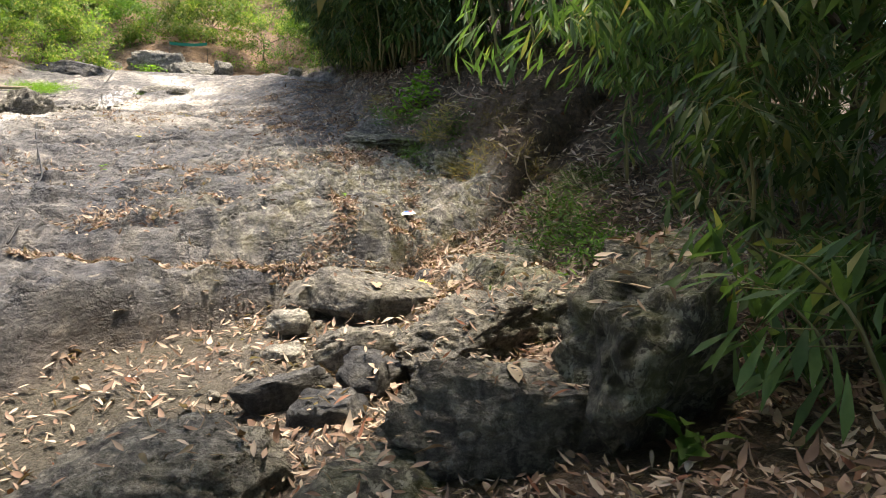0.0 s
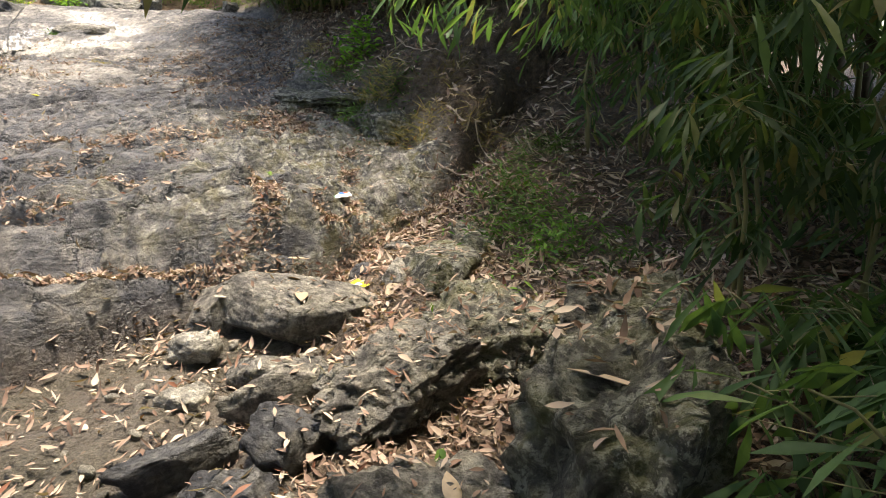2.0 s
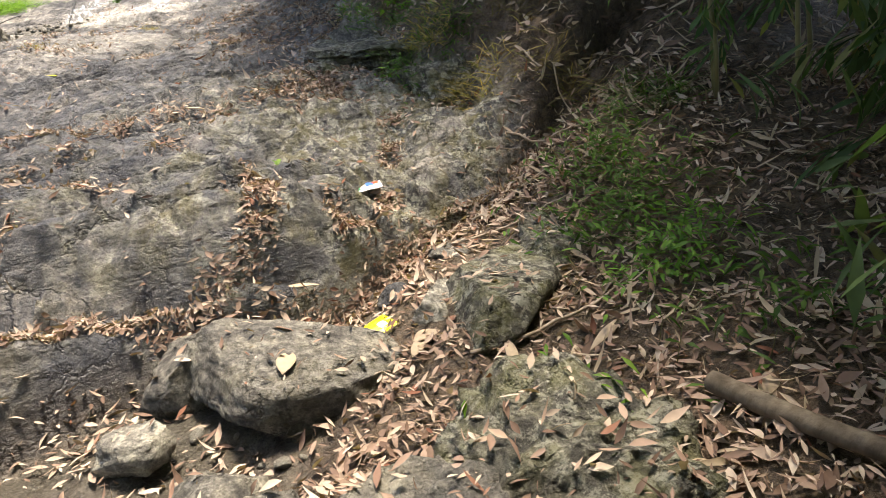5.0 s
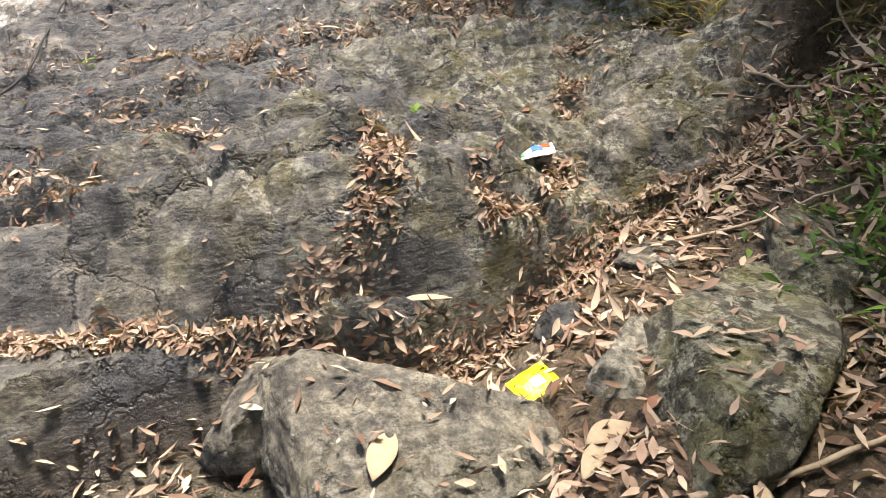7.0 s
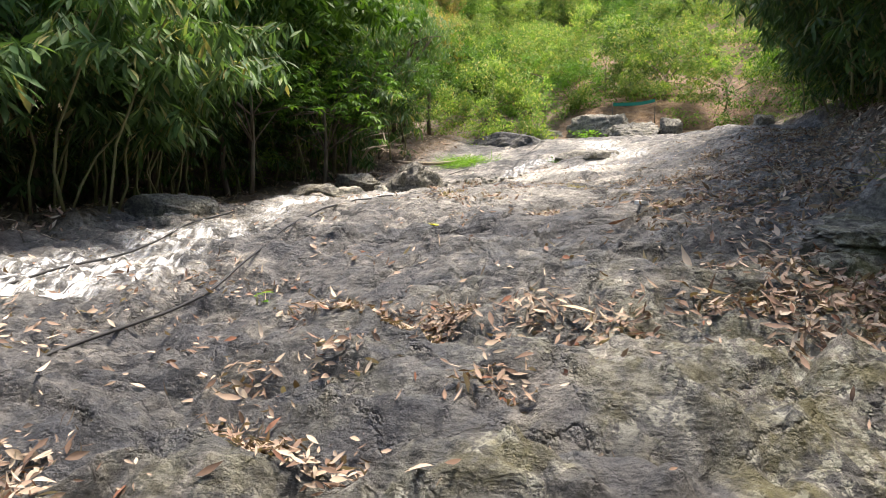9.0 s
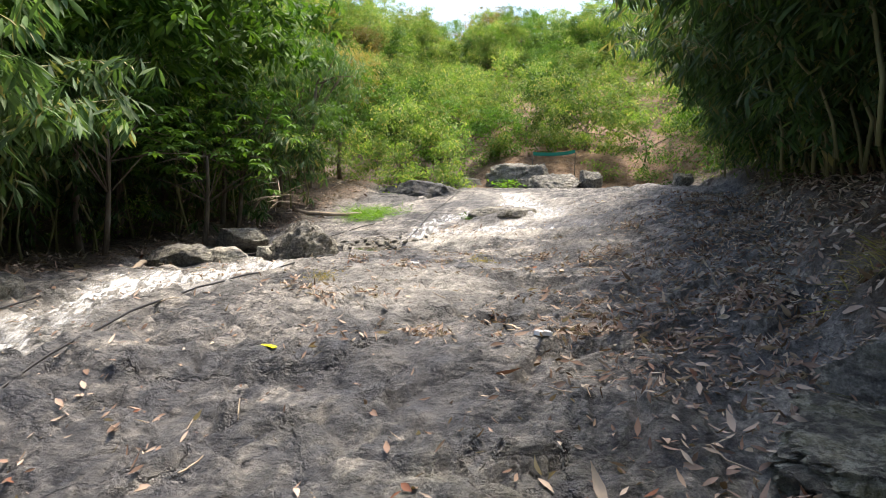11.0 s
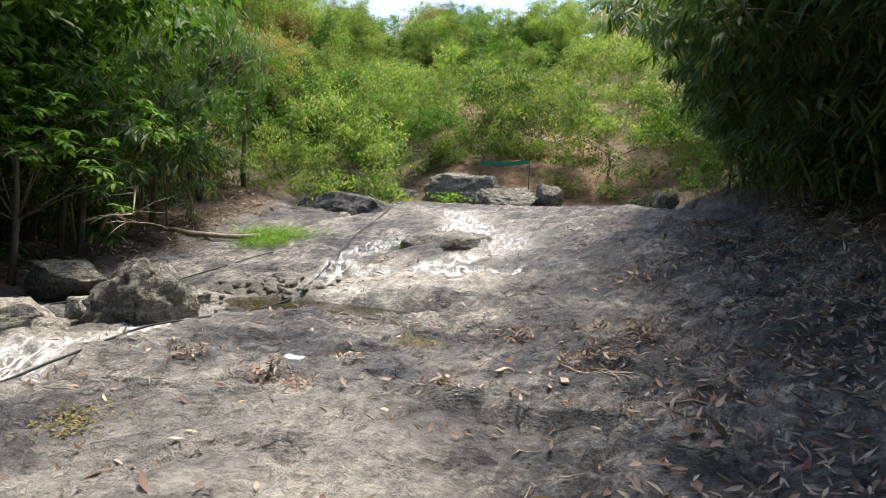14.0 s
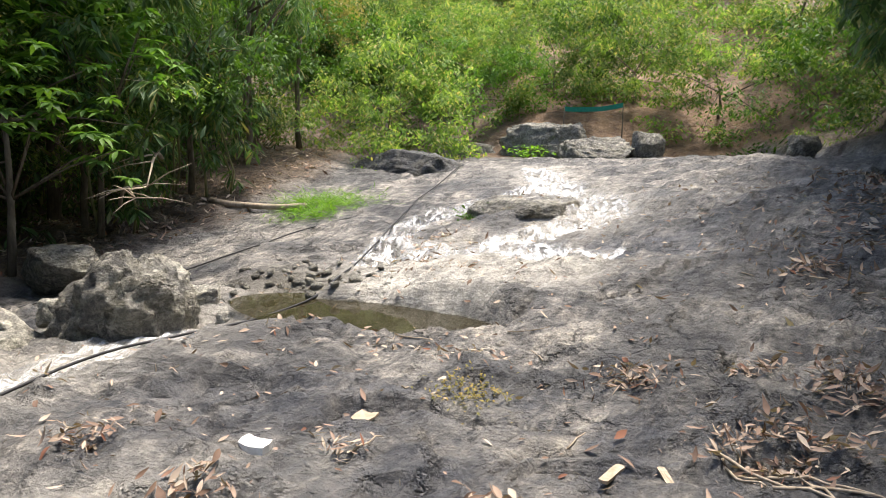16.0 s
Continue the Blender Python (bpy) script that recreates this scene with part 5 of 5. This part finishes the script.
for k, line in enumerate([[(0.2, 7.15), (0.75, 7.6), (1.6, 7.7)], [(0.05, 6.75), (0.6, 6.95), (0.95, 7.05)], [(0.4, 8.1), (1.1, 7.9), (1.9, 8.1)], [(0.3, 5.2), (0.9, 5.6), (1.35, 6.1)], [(0.55, 8.9), (1.1, 8.2)], [(-0.4, 11.0), (0.4, 9.9)], [(-0.7, 10.9), (0.0, 10.2)]]):
    line_thing("stick", along_ground(line, 0.03, 14, 0.04, k), 0.012, 0.006, twig_mat, "thin dry stick lying on leaf litter", "stick", 6)
for k, line in enumerate([[(-5.69, 15.42), (-5.35, 15.25), (-5.01, 15.12)], [(-5.6, 15.36), (-5.3, 15.36), (-5.05, 15.3)], [(-5.5, 15.5), (-5.25, 15.28), (-5.1, 15.05)], [(-5.4, 15.2), (-5.2, 15.32), (-4.95, 15.3)], [(-5.62, 15.3), (-5.42, 15.18)], [(-4.7, 14.7), (-4.45, 14.85), (-4.3, 14.85)]]):
    line_thing("stick", along_ground(line, 0.012, 9, 0.03, 40 + k), 0.009, 0.005, twig_mat, "dry stick in a small heap on rock", "stick", 6)
_r = random.Random(21)
for k in range(90):
    if k < 55:
        x_, y_ = _r.uniform(-8.5, -1.5), _r.uniform(8.5, 18)
    else:
        x_, y_ = _r.uniform(0.2, 2.4), _r.uniform(5, 10)
    a_, l_ = _r.uniform(0, 3.1), _r.uniform(0.08, 0.32)
    line_thing("stick", along_ground([(x_, y_), (x_ + l_ * math.cos(a_), y_ + l_ * math.sin(a_))], 0.008, 5, 0.01, k), 0.006, 0.003, twig_mat, "short dry twig lying on rock", "stick", 5)


def chip(name, x, y, l, w, turn, mat, label, category, t=0.012):
    bm = bmesh.new()
    bmesh.ops.create_cube(bm, size=1.0)
    bmesh.ops.subdivide_edges(bm, edges=bm.edges[:], cuts=3, use_grid_fill=True)
    for v in bm.verts:
        v.co = Vector((v.co.x * l * (1 - 0.25 * abs(v.co.y)), v.co.y * w, v.co.z * t + 0.12 * w * math.sin(v.co.x * 5 + x) * 0.6 + 0.02 * l * noise.noise(v.co * 3 + Vector((x, y, 0)))))
    me = bpy.data.meshes.new(name)
    bm.to_mesh(me)
    bm.free()
    me.materials.append(mat)
    ob = new(name, me)
    hit, place, *_ = scene.ray_cast(bpy.context.evaluated_depsgraph_get(), Vector((x, y, 3.2)), Vector((0, 0, -1)))
    ob.matrix_basis = pose(x, y, (place.z if hit and place.z < height(x, y) + 0.4 else height(x, y)) + t * 0.7, _r.uniform(-6, 6), _r.uniform(-6, 6), turn)
    return tagged(ob, label, category)


for x_, y_, l_, w_, a_ in ((-5.82, 15.11, 0.24, 0.035, 125), (-5.98, 14.89, 0.22, 0.04, 92), (-5.48, 14.91, 0.10, 0.06, 120), (-4.3, 11.5, 0.25, 0.06, 10), (-4.15, 11.45, 0.22, 0.05, 100), (-7.35, 14.75, 0.13, 0.11, 10)):
    chip("bark_chip", x_, y_, l_, w_, a_, twig_mat, "pale dry strip of bark on rock", "bark")
chip("foam_scrap", -7.36, 14.06, 0.15, 0.08, 20, white_mat, "white foam scrap on dark rock", "litter", 0.04)
chip("foam_scrap", -6.4, 7.4, 0.10, 0.07, 50, white_mat, "white foam scrap beside the hose", "litter", 0.04)
chip("paper_scrap", -3.62, 10.98, 0.11, 0.08, 70, white_mat, "crumpled white paper scrap", "litter", 0.03)
chip("green_leaf", -5.52, 10.2, 0.14, 0.05, 10, yellow_mat, "yellow-green leaf lying on rock", "leaf", 0.006)


def wrapper(name, x, y, l, w, turn, base, spots, label):
    """A crumpled foil packet with printed patches."""
    rng = random.Random(int(abs(x) * 1000))
    root = new(name)
    bpy.context.view_layer.update()
    hit, place, *_ = scene.ray_cast(bpy.context.evaluated_depsgraph_get(), Vector((x, y, 3.2)), Vector((0, 0, -1)))
    root.matrix_basis = pose(x, y, (place.z if hit else height(x, y)) + 0.02, 8, -6, turn)
    tagged(root, label, "wrapper")

    def sheet(x0, x1, y0, y1, mat, lift, nm, lab=""):
        bm = bmesh.new()
        bmesh.ops.create_grid(bm, x_segments=14, y_segments=10, size=0.5)
        for v in bm.verts:
            a, b = x0 + (v.co.x + 0.5) * (x1 - x0), y0 + (v.co.y + 0.5) * (y1 - y0)
            puff = 0.016 * max(0, 1 - (2 * a / l) ** 2) * max(0, 1 - (2 * b / w) ** 2)
            v.co = Vector((a, b, puff + 0.006 * noise.noise(Vector((a * 30, b * 30, x))) + lift))
        bmesh.ops.solidify(bm, geom=bm.faces[:], thickness=0.0015)
        me = bpy.data.meshes.new(nm)
        bm.to_mesh(me)
        bm.free()
        me.materials.append(mat)
        part(nm, me, root, lab)
    sheet(-l / 2, l / 2, -w / 2, w / 2, base, 0, "packet")
    for x0, x1, y0, y1, mat, lab in spots:
        sheet(x0 * l, x1 * l, y0 * w, y1 * w, mat, 0.004, "print_patch", lab)


wrapper("yellow_wrapper", -0.29, 5.72, 0.19, 0.15, 55, yellow_mat, [(-0.1, 0.2, -0.2, 0.12, white_mat, "white printed patch")], "bright yellow crumpled snack packet among leaves")
wrapper("white_wrapper", -0.60, 6.90, 0.22, 0.11, 25, white_mat, [(-0.05, 0.22, -0.2, 0.25, blue_mat, "blue printed patch"), (-0.45, -0.25, -0.4, 0.3, green_print_mat, "green printed patch"), (0.2, 0.42, 0.0, 0.4, red_mat, "red printed patch")], "white crumpled packet with coloured print on rock")


# dead branches, bare twigs and the net on the left bank
def bare_branch(x, y, z, heading, length, label, seed, rise=0.4, r=0.03):
    rng = random.Random(seed)
    root = new("dead_branch")
    root.location = (x, y, z)
    tagged(root, label, "branch")
    main = [Vector((math.cos(heading) * length * f, math.sin(heading) * length * f, rise * length * f + 0.10 * length * math.sin(f * 4))) for f in (0, .2, .4, .6, .8, 1)]
    part("limb", tube("limb", main, r, r * 0.3, twig_mat, 6), root)
    for k in range(9):
        a = main[rng.randrange(1, 6)]
        b = heading + rng.choice((-1, 1)) * rng.uniform(0.4, 1.2)
        l = length * rng.uniform(0.2, 0.5)
        e = a + Vector((math.cos(b) * l, math.sin(b) * l, rng.uniform(-0.4, 0.5) * l))
        part("twig", tube("twig", [a, a.lerp(e, 0.5) + Vector((0, 0, 0.05 * l)), e], r * 0.4, 0.003, twig_mat, 5), root)


bare_branch(-15.0, 17.6, 2.6, -0.6, 1.7, "bare grey dead branch hanging over the bank", 5, -0.15)
bare_branch(-14.8, 16.8, 1.9, -0.3, 1.6, "bare grey dead branch in the thicket", 6, 0.2)
bare_branch(-27.5, 39.0, 7.0, 0.5, 6.0, "pale bare fallen tree on the wooded slope", 7, 0.5, 0.1)


def net():
    bm = bmesh.new()
    bmesh.ops.create_grid(bm, x_segments=20, y_segments=5, size=0.5)
    for v in bm.verts:
        v.co = Vector((v.co.x * 1.6, 0.06 * math.sin(v.co.x * 9), v.co.y * 0.13 - 0.16 * (1 - 4 * v.co.x ** 2) * 0.4 + 0.08 * v.co.x))
    me = bpy.data.meshes.new("net")
    bm.to_mesh(me)
    bm.free()
    me.materials.append(net_mat)
    ob = new("net", me)
    ob.modifiers.new("thick", "SOLIDIFY").thickness = 0.01
    ob.matrix_basis = pose(-13.1, 29.0, 4.12, 0, 0, 20)
    tagged(ob, "teal green net hung at the stream's head", "net")
    for dx in (-0.8, 0.8):
        x_, y_ = -13.1 + dx * 0.94, 29.0 + dx * 0.34
        line_thing("stake", [(x_, y_, height(x_, y_) - 0.1), (x_, y_, 4.15)], 0.02, 0.015, bark_mat, "wooden stake holding a green net", "stake", 7)


net()
